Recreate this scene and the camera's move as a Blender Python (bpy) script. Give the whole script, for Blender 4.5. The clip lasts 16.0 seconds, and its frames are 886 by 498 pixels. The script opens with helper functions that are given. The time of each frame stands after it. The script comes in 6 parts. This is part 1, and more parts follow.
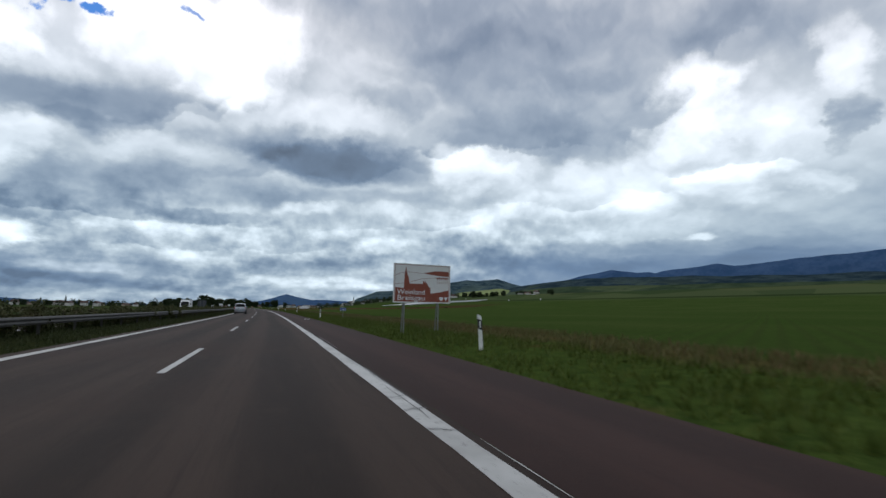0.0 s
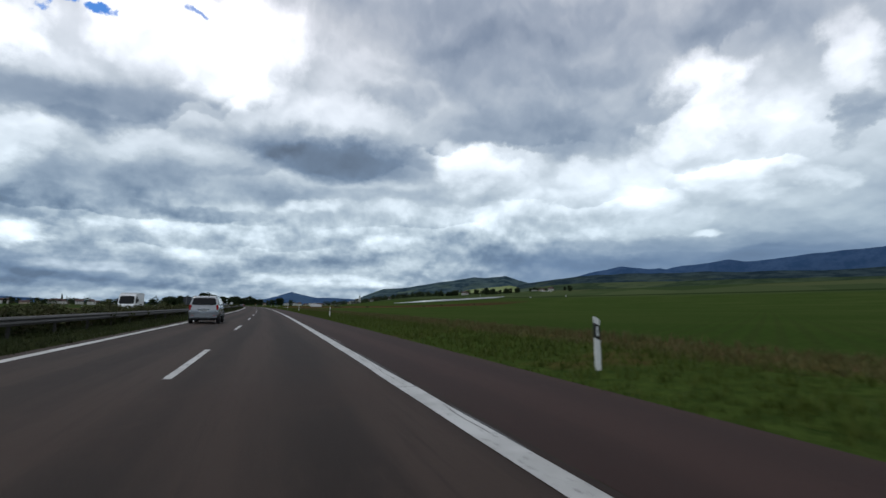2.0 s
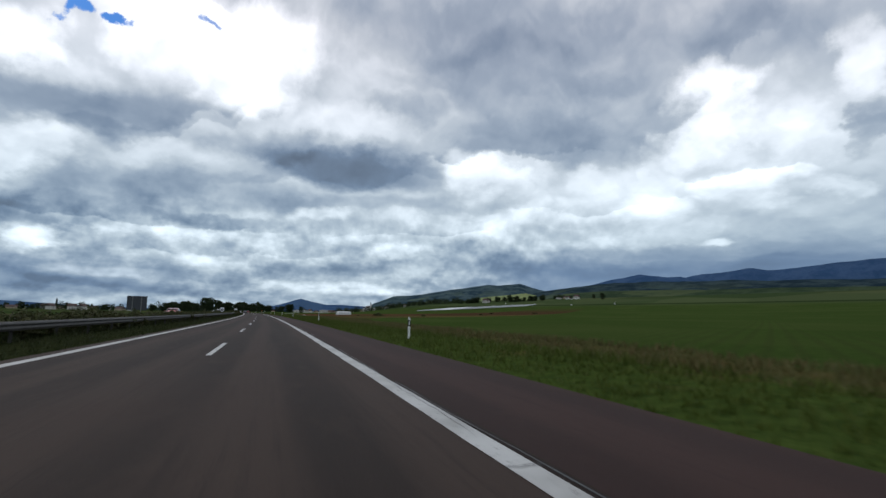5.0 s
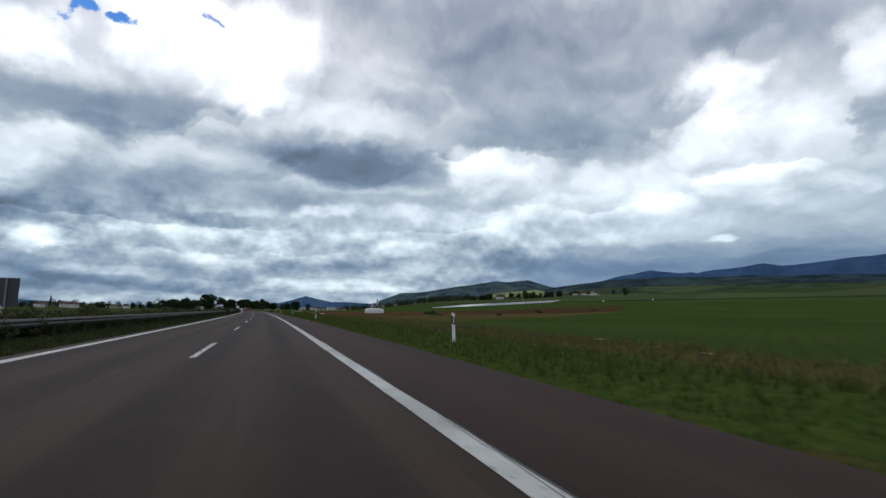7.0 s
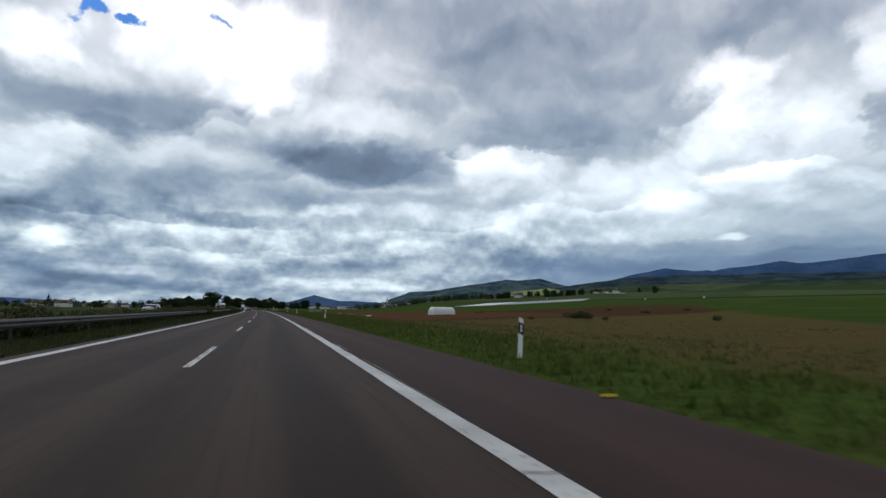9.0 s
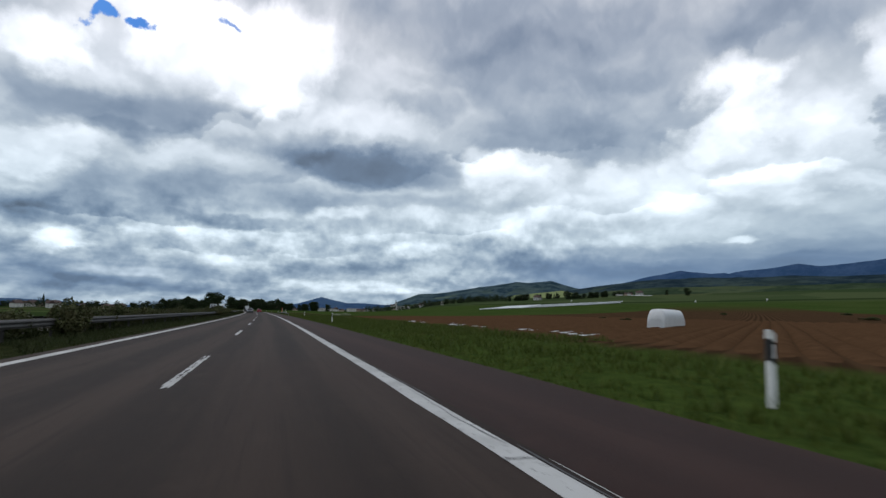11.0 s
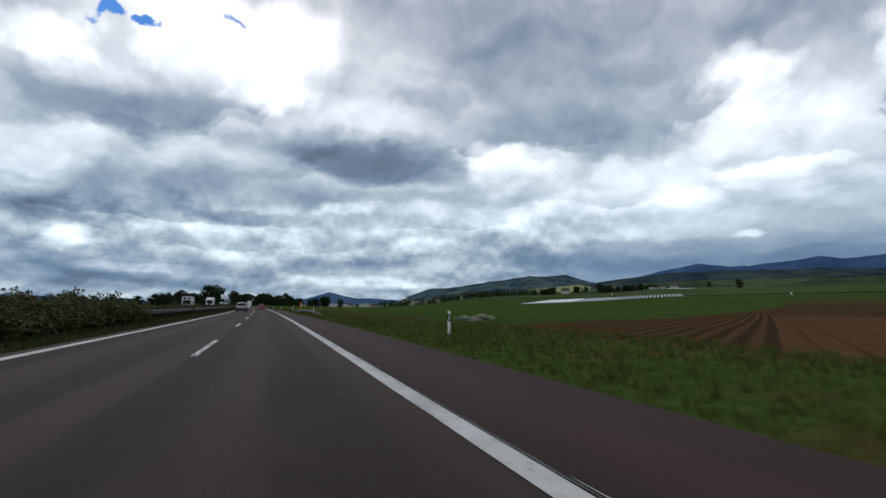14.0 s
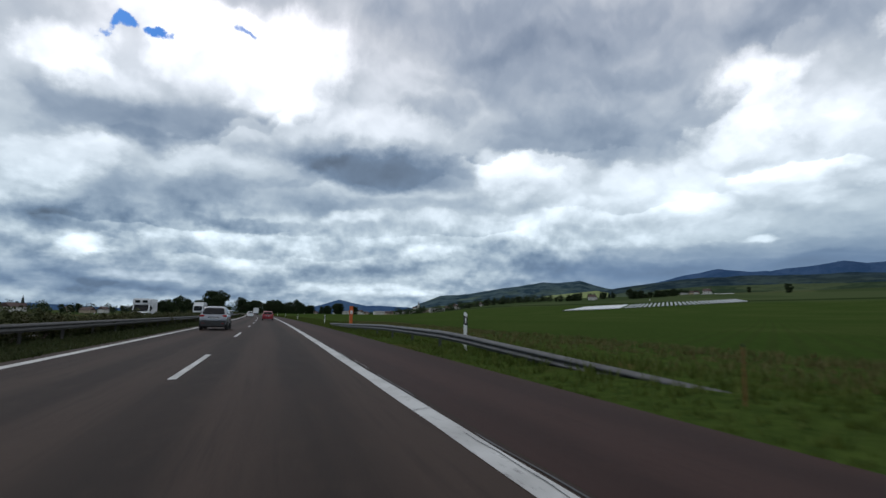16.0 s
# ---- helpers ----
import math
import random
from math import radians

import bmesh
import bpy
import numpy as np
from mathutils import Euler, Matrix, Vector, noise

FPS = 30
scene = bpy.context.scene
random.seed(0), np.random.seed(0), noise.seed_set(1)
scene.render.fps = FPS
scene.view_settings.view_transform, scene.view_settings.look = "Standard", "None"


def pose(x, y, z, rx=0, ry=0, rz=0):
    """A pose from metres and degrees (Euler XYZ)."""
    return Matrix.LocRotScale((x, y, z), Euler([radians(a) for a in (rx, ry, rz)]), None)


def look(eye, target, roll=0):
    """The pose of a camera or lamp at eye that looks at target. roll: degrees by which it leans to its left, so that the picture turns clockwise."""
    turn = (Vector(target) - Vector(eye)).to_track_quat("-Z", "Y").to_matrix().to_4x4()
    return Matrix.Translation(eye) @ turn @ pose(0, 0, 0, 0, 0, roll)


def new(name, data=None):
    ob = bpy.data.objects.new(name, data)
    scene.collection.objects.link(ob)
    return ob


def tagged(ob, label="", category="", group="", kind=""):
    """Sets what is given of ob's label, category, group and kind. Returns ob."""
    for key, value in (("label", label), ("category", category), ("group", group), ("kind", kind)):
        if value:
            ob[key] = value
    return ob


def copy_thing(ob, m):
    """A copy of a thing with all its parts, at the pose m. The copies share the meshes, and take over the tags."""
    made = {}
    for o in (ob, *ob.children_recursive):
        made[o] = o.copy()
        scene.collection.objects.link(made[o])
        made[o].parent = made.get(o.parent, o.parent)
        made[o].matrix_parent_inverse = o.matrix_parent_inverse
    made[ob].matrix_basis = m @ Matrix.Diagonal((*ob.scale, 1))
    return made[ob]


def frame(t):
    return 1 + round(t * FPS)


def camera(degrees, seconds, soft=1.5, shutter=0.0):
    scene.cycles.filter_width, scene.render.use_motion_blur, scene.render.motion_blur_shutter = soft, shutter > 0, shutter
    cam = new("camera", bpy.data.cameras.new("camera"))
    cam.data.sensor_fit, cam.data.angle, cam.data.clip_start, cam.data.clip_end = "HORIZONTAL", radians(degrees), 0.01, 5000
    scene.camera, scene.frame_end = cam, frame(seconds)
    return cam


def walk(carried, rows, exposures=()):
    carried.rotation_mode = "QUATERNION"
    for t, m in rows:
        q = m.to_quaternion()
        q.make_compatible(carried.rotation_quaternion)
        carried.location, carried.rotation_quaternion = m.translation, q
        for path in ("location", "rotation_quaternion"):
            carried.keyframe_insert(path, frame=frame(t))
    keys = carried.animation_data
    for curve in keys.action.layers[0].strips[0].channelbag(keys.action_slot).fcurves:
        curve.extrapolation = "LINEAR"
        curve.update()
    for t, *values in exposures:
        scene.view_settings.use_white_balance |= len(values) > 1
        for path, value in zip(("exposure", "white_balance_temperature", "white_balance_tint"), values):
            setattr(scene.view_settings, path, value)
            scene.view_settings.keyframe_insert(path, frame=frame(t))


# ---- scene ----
cam = camera(82.14, 16.0, soft=1.5, shutter=0.1)
EYE, DASH, RADIUS = 1.263, 10.9, 4986.0
# seconds, station along the road, offset from the lane's line, degrees to the right of the road, upwards, lean
ROWS = [
    (0.0, 0.000, 0.267, 18.378, 6.804, 0.878),
    (0.5, 13.632, 0.235, 18.533, 6.255, 0.497),
    (1.0, 27.283, 0.097, 18.461, 6.709, 0.536),
    (1.5, 41.361, -0.038, 18.427, 6.817, 0.816),
    (2.0, 55.149, -0.055, 18.512, 6.523, 0.709),
    (2.5, 69.022, -0.101, 18.603, 6.805, 0.790),
    (3.0, 82.290, -0.132, 18.757, 6.604, 0.709),
    (3.5, 96.169, -0.082, 18.756, 6.778, 0.740),
    (4.0, 110.594, -0.060, 18.570, 7.311, 0.972),
    (6.5, 180.519, 0.028, 18.679, 7.376, 0.970),
    (7.0, 194.407, 0.120, 18.694, 7.056, 0.962),
    (7.5, 208.138, 0.118, 18.690, 7.039, 0.957),
    (8.0, 222.137, 0.112, 18.476, 7.209, 0.906),
    (8.5, 236.632, 0.048, 18.400, 7.252, 0.849),
    (9.0, 250.888, -0.044, 18.516, 6.930, 0.927),
    (11.5, 321.678, -0.147, 18.547, 7.232, 1.157),
    (12.0, 335.639, -0.179, 18.763, 7.097, 1.089),
    (12.5, 350.178, -0.118, 18.679, 6.728, 1.142),
    (13.0, 364.609, -0.119, 18.691, 6.351, 1.184),
    (13.5, 378.778, -0.061, 18.659, 6.417, 0.960),
    (14.0, 392.993, 0.012, 18.733, 6.633, 0.952),
    (14.5, 406.828, 0.053, 18.758, 7.067, 0.765),
    (15.0, 421.168, 0.070, 18.629, 7.289, 0.752),
    (15.5, 435.617, 0.060, 18.493, 7.586, 0.980),
    (16.0, 450.086, 0.057, 18.378, 7.424, 0.814),
]


def eye_pose(s, d, right, up, lean):
    a = s / RADIUS
    x, y = -RADIUS * (1 - math.cos(a)) + d * math.cos(a), RADIUS * math.sin(a) + d * math.sin(a)
    return pose(x, y, EYE, 90 + up, -lean, math.degrees(a) - right)


walk(cam, [(t, eye_pose(*r)) for t, *r in ROWS], [(0.0, 0.0), (16.0, 0.0)])

# masses of cloud: direction, height, half widths in degrees, thickness
SKY_BASE, SKY_BIG, SKY_MID, SKY_FINE = 0.60, 0.30, 0.13, 0.32
# cloud banks with a crisp edge: direction, height, half width, tilt, depth below the edge (minus: above it), shade, bright rim
BANKS = [
    (5.0, 13.9, 14.0, 0.08, -3.4, 0.10, 0.0),
    (-9.5, 19.2, 9.5, 0.42, -4.5, 0.16, 0.0),
    (-8.0, 18.8, 9.0, 0.40, 5.0, 0.03, 0.12),
    (-22.5, 15.2, 8.0, 0.05, -4.5, 0.15, 0.0),
    (-15.0, 8.2, 14.0, 0.03, 2.6, 0.16, 0.22),
    (-6.0, 5.9, 13.0, 0.02, 2.0, 0.18, 0.16),
    (22.0, 17.4, 9.0, -0.10, 4.0, 0.04, 0.22),
    (44.5, 20.5, 9.0, 0.85, -5.5, 0.10, 0.0),
    (49.0, 14.4, 7.0, 0.05, 2.8, 0.08, 0.20),
    (34.0, 11.6, 15.0, 0.02, 2.6, 0.10, 0.12),
    (27.5, 17.2, 11.0, -0.03, -3.5, 0.13, 0.0),
    (14.0, 8.6, 12.0, 0.04, 2.0, 0.12, 0.14),
]
THIN_CLOUD = [
    (-7.6, 25.9, 7.6, 3.9, 0.55),
    (-14.3, 28.0, 7.1, 1.9, 0.45),
    (-25.5, 23.5, 3.0, 2.0, 0.35),
    (-24.3, 13.7, 3.1, 1.8, 0.22),
    (5.3, 20.4, 6.0, 1.4, 0.12),
    (-0.2, 28.4, 4.7, 3.2, 0.14),
    (45.4, 23.0, 2.9, 1.6, 0.33),
    (45.5, 18.1, 3.1, 2.4, 0.27),
    (49.9, 17.9, 4.6, 2.5, 0.12),
    (57.3, 23.0, 1.9, 2.1, 0.23),
    (21.5, 15.4, 2.9, 1.6, 0.25),
    (26.2, 13.6, 2.5, 2.8, 0.12),
    (32.4, 14.5, 2.6, 1.9, 0.16),
    (48.7, 12.5, 3.2, 1.8, 0.30),
    (55.3, 11.9, 2.0, 0.8, 0.20),
    (30.2, 10.2, 11.3, 2.1, 0.16),
    (12.0, 7.1, 4.0, 1.0, 0.27),
    (-10.4, 5.6, 4.2, 1.9, 0.23),
]
THIN_VEIL = [
    (-23.0, 5.6, 1.6, 1.1, 0.28),
    (3.2, 10.5, 2.9, 0.7, 0.22),
    (45.1, 7.9, 1.5, 0.3, 0.23),
    (-14.8, 3.6, 3.5, 0.5, 0.22),
    (6.0, 2.6, 4.6, 0.6, 0.23),
    (-2.7, 2.8, 2.6, 0.4, 0.16),
    (40.1, 13.4, 4.1, 2.8, 0.16),
    (-21.3, 21.4, 3.7, 1.4, 0.12),
    (-11.7, 15.1, 5.8, 1.5, 0.08),
    (18.2, 9.8, 9.6, 1.1, 0.09),
    (53.3, 16.0, 3.1, 2.4, 0.09),
    (42.1, 9.2, 10.4, 1.5, 0.09),
    (-3.5, 7.2, 4.3, 1.2, 0.09),
    (-19.0, 5.5, 3.8, 0.9, 0.12),
]
DARK_CLOUD = [
    (7.4, 15.7, 8.9, 1.5, -0.27),
    (-3.5, 17.0, 4.4, 1.5, -0.16),
    (3.3, 16.3, 8.1, 1.8, -0.08),
    (20.7, 31.2, 13.9, 3.2, -0.22),
    (23.7, 26.2, 9.2, 2.8, -0.15),
    (12.8, 22.1, 3.6, 1.4, -0.16),
    (35.0, 23.1, 7.7, 2.8, -0.12),
    (35.1, 27.4, 4.2, 2.7, -0.08),
    (27.2, 19.6, 7.6, 2.0, -0.10),
    (36.3, 18.1, 6.4, 1.4, -0.12),
    (51.8, 25.7, 6.3, 2.1, -0.14),
    (44.5, 27.9, 5.8, 2.0, -0.15),
    (57.7, 17.5, 1.0, 2.1, -0.22),
    (-19.3, 18.5, 6.7, 1.8, -0.14),
    (-18.6, 16.2, 4.0, 0.9, -0.14),
    (-23.6, 8.4, 3.5, 1.2, -0.32),
]
DARK_VEIL = [
    (-21.0, 3.8, 7.8, 1.3, -0.10),
    (-17.6, 10.4, 5.0, 2.0, -0.20),
    (-11.5, 12.2, 3.6, 1.7, -0.17),
    (-4.0, 11.8, 5.7, 1.4, -0.14),
    (-6.4, 9.0, 6.1, 0.5, -0.18),
    (-23.4, 2.5, 2.7, 1.0, -0.22),
    (-18.1, 2.3, 5.7, 0.7, -0.18),
    (-11.7, 2.0, 4.5, 0.6, -0.20),
    (46.0, 6.8, 12.5, 0.8, -0.14),
    (52.6, 5.3, 5.8, 0.8, -0.32),
    (43.4, 5.2, 7.5, 0.5, -0.22),
    (26.4, 5.1, 10.4, 0.9, -0.18),
    (35.9, 4.5, 6.8, 0.6, -0.16),
    (1.9, 5.0, 4.2, 0.6, -0.10),
    (10.4, 12.2, 8.9, 0.8, -0.10),
    (-20.1, 7.7, 3.8, 0.4, -0.15),
    (50.7, 8.5, 7.0, 0.8, -0.07),
]
BLUE_GAP = [
    (-18.4, 26.2, 1.1, 0.4, 1.35),
    (-21.9, 26.2, 1.2, 0.6, 1.35),
    (-10.2, 28.1, 0.7, 0.3, 0.90),
]

# ---- road frame: station s along the lane, offset d to the right ----
RAD = 4986.0


def road_xy(s, d):
    a = s / RAD
    return -RAD * (1 - math.cos(a)) + d * math.cos(a), RAD * math.sin(a) + d * math.sin(a)


def road_pose(s, d, z=0.0, turn=0.0):
    """A pose on the road: its y axis runs along the road; turn in degrees to the left."""
    x, y = road_xy(s, d)
    return pose(x, y, z, 0, 0, math.degrees(s / RAD) + turn)


SLOPE_D = [24, 60, 110, 160, 200, 240, 275, 310, 370, 435, 500, 575, 650, 800, 1100, 1600, 3800]
SLOPE_Z = [0, 0.3, 1.1, 2.5, 3.8, 5.6, 7.6, 9.9, 14.4, 19.3, 24.2, 29.6, 35.2, 46.5, 60, 76, 90]

VERGE_D = [4.9, 5.6, 6.5, 7.5, 9.0, 16, 30, 60]
VERGE_Z = [-0.05, -0.01, 0.07, 0.13, 0.16, 0.22, 0.38, 0.45]


def ground_z(s, d):
    """Height of the ground sheet."""
    z = 0.0
    if d > 4.9:
        z = float(np.interp(d, VERGE_D, VERGE_Z))
        x, y = road_xy(s, d)
        side = min(1.0, max(0.0, (math.degrees(math.atan2(x + 5.0, y - 222.0)) - 4.0) / 12.0))
        if y < 222:
            side = 1.0
        z += float(np.interp(d, SLOPE_D, SLOPE_Z)) * side * side * (3 - 2 * side)
    elif -10.5 < d < -5.9:
        z = 0.02
    elif d < -22.1:
        z = -0.15 - min(1.2, (-22.1 - d) * 0.05)
    return z


# ---- world and sun ----
def sky_world():
    world = bpy.data.worlds.new("overcast_sky")
    scene.world = world
    world.use_nodes = True
    nt = world.node_tree
    nt.nodes.clear()
    N, L = nt.nodes, nt.links

    def math_node(op, a, b=None, c=None):
        n = N.new("ShaderNodeMath")
        n.operation = op
        for i, v in enumerate((a, b, c)):
            if v is None:
                continue
            if isinstance(v, (int, float)):
                n.inputs[i].default_value = v
            else:
                L.new(v, n.inputs[i])
        return n.outputs[0]

    def noise_node(vec, scale, detail, rough, distort=0.0):
        n = N.new("ShaderNodeTexNoise")
        L.new(vec, n.inputs["Vector"])
        n.inputs["Scale"].default_value = scale
        n.inputs["Detail"].default_value = detail
        n.inputs["Roughness"].default_value = rough
        n.inputs["Distortion"].default_value = distort
        return n.outputs["Fac"]

    co = N.new("ShaderNodeTexCoord").outputs["Generated"]
    sep = N.new("ShaderNodeSeparateXYZ")
    L.new(co, sep.inputs[0])
    x, y, z = sep.outputs
    az = math_node("MULTIPLY", math_node("ARCTAN2", x, y), 57.2958)
    el = math_node("MULTIPLY", math_node("ARCSINE", z), 57.2958)
    # cloud field in degrees of direction and height, its bands thinner towards the horizon
    lift = math_node("MULTIPLY", math_node("LOGARITHM", math_node("ADD", math_node("MAXIMUM", el, 0.0), 9.0), 2.718), 34.0)

    def field(shift, scale, detail, rough, seed):
        v = N.new("ShaderNodeCombineXYZ")
        L.new(az, v.inputs[0])
        L.new(math_node("ADD", lift, shift), v.inputs[1])
        v.inputs[2].default_value = seed
        return noise_node(v.outputs[0], scale, detail, rough, 0.12)

    # frayed edges
    wob = N.new("ShaderNodeCombineXYZ")
    L.new(az, wob.inputs[0])
    L.new(lift, wob.inputs[1])
    wob1 = N.new("ShaderNodeTexNoise")
    L.new(wob.outputs[0], wob1.inputs["Vector"])
    wob1.inputs["Scale"].default_value = 0.13
    wob1.inputs["Detail"].default_value = 8
    wob1.inputs["Roughness"].default_value = 0.55
    wsep = N.new("ShaderNodeSeparateColor")
    L.new(wob1.outputs["Color"], wsep.inputs[0])
    azw = math_node("ADD", az, math_node("MULTIPLY", math_node("SUBTRACT", wsep.outputs[0], 0.5), 14.0))
    damp = math_node("MINIMUM", math_node("MULTIPLY_ADD", el, 0.45, 0.6), 8.0)
    elw = math_node("ADD", el, math_node("MULTIPLY", math_node("SUBTRACT", wsep.outputs[1], 0.5), damp))

    def mass(a0, e0, wa, we, power):
        u = math_node("MULTIPLY", math_node("SUBTRACT", azw, a0), 1.0 / wa)
        v = math_node("MULTIPLY", math_node("SUBTRACT", elw, e0), 1.0 / we)
        q = math_node("ADD", math_node("MULTIPLY", u, u), math_node("MULTIPLY", v, v))
        m = N.new("ShaderNodeMapRange")
        m.interpolation_type = "SMOOTHSTEP"
        L.new(q, m.inputs[0])
        m.inputs[1].default_value, m.inputs[2].default_value = 2.7, 0.0
        return math_node("MULTIPLY", m.outputs[0], power)

    billow = field(0.0, 0.07, 5, 0.45, 1.3)
    above = field(1.6, 0.07, 5, 0.45, 1.3)
    def heaps(shift, scale, seed):
        """Rounded heaps of cloud: 1 in their middles, 0 in the folds between them."""
        v = N.new("ShaderNodeCombineXYZ")
        L.new(math_node("ADD", az, math_node("MULTIPLY", math_node("SUBTRACT", wsep.outputs[0], 0.5), 9.0)), v.inputs[0])
        L.new(math_node("ADD", math_node("MULTIPLY_ADD", math_node("SUBTRACT", wsep.outputs[1], 0.5), 9.0, lift), shift), v.inputs[1])
        v.inputs[2].default_value = seed
        n = N.new("ShaderNodeTexVoronoi")
        n.feature = "SMOOTH_F1"
        n.normalize = True
        L.new(v.outputs[0], n.inputs["Vector"])
        n.inputs["Scale"].default_value = scale
        n.inputs["Detail"].default_value = 3.0
        n.inputs["Roughness"].default_value = 0.45
        n.inputs["Smoothness"].default_value = 0.35
        return math_node("MULTIPLY_ADD", n.outputs["Distance"], -1.6, 1.0)

    puff = heaps(0.0, 0.13, 6.1)
    puff_above = heaps(0.9, 0.13, 6.1)
    total = math_node("MULTIPLY_ADD", math_node("SUBTRACT", billow, 0.5), SKY_BIG, SKY_BASE)
    total = math_node("MULTIPLY_ADD", math_node("SUBTRACT", puff, 0.5), SKY_MID, total)
    crisp = field(0.0, 0.38, 4, 0.5, 3.7)
    total = math_node("MULTIPLY_ADD", math_node("SUBTRACT", crisp, 0.5), 0.10, total)
    total = math_node("MULTIPLY_ADD", math_node("SUBTRACT", billow, above), SKY_FINE * 2.2, total)
    total = math_node("MULTIPLY_ADD", math_node("SUBTRACT", puff, puff_above), SKY_FINE, total)
    def summed(masses):
        acc = None
        for m in masses:
            acc = mass(*m) if acc is None else math_node("ADD", acc, mass(*m))
        return acc

    vein = math_node("MULTIPLY_ADD", puff, 1.3, 0.35)
    total = math_node("ADD", total, math_node("MULTIPLY", summed(THIN_CLOUD + THIN_VEIL), vein))
    total = math_node("ADD", total, math_node("MULTIPLY", summed(DARK_CLOUD + DARK_VEIL), math_node("MULTIPLY_ADD", billow, 1.6, 0.2)))
    lobes = math_node("ADD", math_node("MULTIPLY", math_node("SUBTRACT", puff, 0.5), 2.6), math_node("MULTIPLY", math_node("SUBTRACT", wsep.outputs[2], 0.5), 7.0))
    lobes = math_node("MULTIPLY", lobes, math_node("MINIMUM", math_node("MULTIPLY_ADD", el, 0.05, 0.12), 1.0))

    def ease(v, lo, hi):
        m = N.new("ShaderNodeMapRange")
        m.interpolation_type = "SMOOTHSTEP"
        L.new(v, m.inputs[0])
        m.inputs[1].default_value, m.inputs[2].default_value = lo, hi
        return m.outputs[0]

    def bank(a0, e0, half, tilt, depth, shade, rim):
        away = math_node("SUBTRACT", azw, a0)
        edge = math_node("ADD", math_node("MULTIPLY_ADD", away, tilt, e0), lobes)
        h = math_node("DIVIDE", math_node("SUBTRACT", edge, el), depth)
        reach = ease(math_node("ABSOLUTE", away), half, half * 0.45)
        body = math_node("MULTIPLY", ease(h, 0.0, 0.16) if depth < 0 else ease(h, 0.2, 0.75), ease(h, 1.7, 0.5) if depth < 0 else ease(h, 1.6, 0.9))
        lit = math_node("MULTIPLY", ease(h, -0.06, 0.05), ease(h, 0.7, 0.05))
        both = math_node("SUBTRACT", math_node("MULTIPLY", lit, rim), math_node("MULTIPLY", body, shade))
        return math_node("MULTIPLY", reach, both)

    # heaped rows of small cloud low over the plain, lit from above
    def row_cloud(shift):
        v = N.new("ShaderNodeCombineXYZ")
        L.new(az, v.inputs[0])
        L.new(math_node("MULTIPLY", math_node("ADD", lift, shift), 0.55), v.inputs[1])
        v.inputs[2].default_value = 9.4
        return noise_node(v.outputs[0], 0.21, 7, 0.52, 0.0)

    small, small_above = row_cloud(0.0), row_cloud(2.0)
    near_plain = math_node("MULTIPLY", ease(el, 15.0, 7.0), ease(az, 48.0, 24.0))
    heaped = math_node("ADD", math_node("MULTIPLY", math_node("SUBTRACT", ease(small, 0.36, 0.64), 0.5), 0.20), math_node("MULTIPLY", math_node("SUBTRACT", small, small_above), 0.9))
    total = math_node("ADD", total, math_node("MULTIPLY", heaped, near_plain))
    for row in BANKS:
        total = math_node("ADD", total, bank(*row))
    # thicker cloud towards the horizon
    thick = N.new("ShaderNodeMapRange")
    L.new(el, thick.inputs[0])
    thick.inputs[1].default_value, thick.inputs[2].default_value = 14.0, 2.0
    thick.inputs[3].default_value, thick.inputs[4].default_value = 0.0, -0.13
    total = math_node("ADD", total, thick.outputs[0])
    ramp = N.new("ShaderNodeValToRGB")
    L.new(total, ramp.inputs[0])
    r = ramp.color_ramp
    r.elements[0].position, r.elements[0].color = 0.0, (0.120, 0.150, 0.195, 1)
    r.elements[1].position, r.elements[1].color = 1.0, (1.15, 1.16, 1.17, 1)
    for pos, col in ((0.2, (0.198, 0.255, 0.338, 1)), (0.4, (0.350, 0.406, 0.476, 1)), (0.6, (0.575, 0.615, 0.65, 1)), (0.8, (0.86, 0.885, 0.91, 1))):
        e = r.elements.new(pos)
        e.color = col
    # clear blue sky behind gaps in the cloud
    blue = N.new("ShaderNodeTexSky")
    blue.sky_type, blue.sun_disc = "NISHITA", False
    blue.sun_elevation, blue.sun_rotation = SUN_EL, SUN_ROT
    bl = N.new("ShaderNodeMix")
    bl.data_type, bl.blend_type = "RGBA", "MULTIPLY"
    bl.inputs[0].default_value = 1.0
    L.new(blue.outputs[0], bl.inputs[6])
    bl.inputs[7].default_value = (0.020, 0.050, 0.100, 1)
    gap = None
    for m in BLUE_GAP:
        g = mass(*m)
        gap = g if gap is None else math_node("ADD", gap, g)
    gapc = N.new("ShaderNodeMapRange")
    gapc.interpolation_type = "SMOOTHSTEP"
    L.new(gap, gapc.inputs[0])
    gapc.inputs[1].default_value, gapc.inputs[2].default_value = 0.25, 1.15
    mix = N.new("ShaderNodeMix")
    mix.data_type = "RGBA"
    L.new(gapc.outputs[0], mix.inputs[0])
    low = N.new("ShaderNodeMapRange")
    L.new(el, low.inputs[0])
    low.inputs[1].default_value, low.inputs[2].default_value = 30.0, 8.0
    cool = N.new("ShaderNodeMix")
    cool.data_type = "RGBA"
    L.new(low.outputs[0], cool.inputs[0])
    cool.inputs[6].default_value, cool.inputs[7].default_value = (0.982, 0.982, 1.045, 1), (0.862, 0.985, 1.075, 1)
    tint = N.new("ShaderNodeMix")
    tint.data_type, tint.blend_type = "RGBA", "MULTIPLY"
    tint.inputs[0].default_value = 1.0
    L.new(ramp.outputs[0], tint.inputs[6])
    L.new(cool.outputs[2], tint.inputs[7])
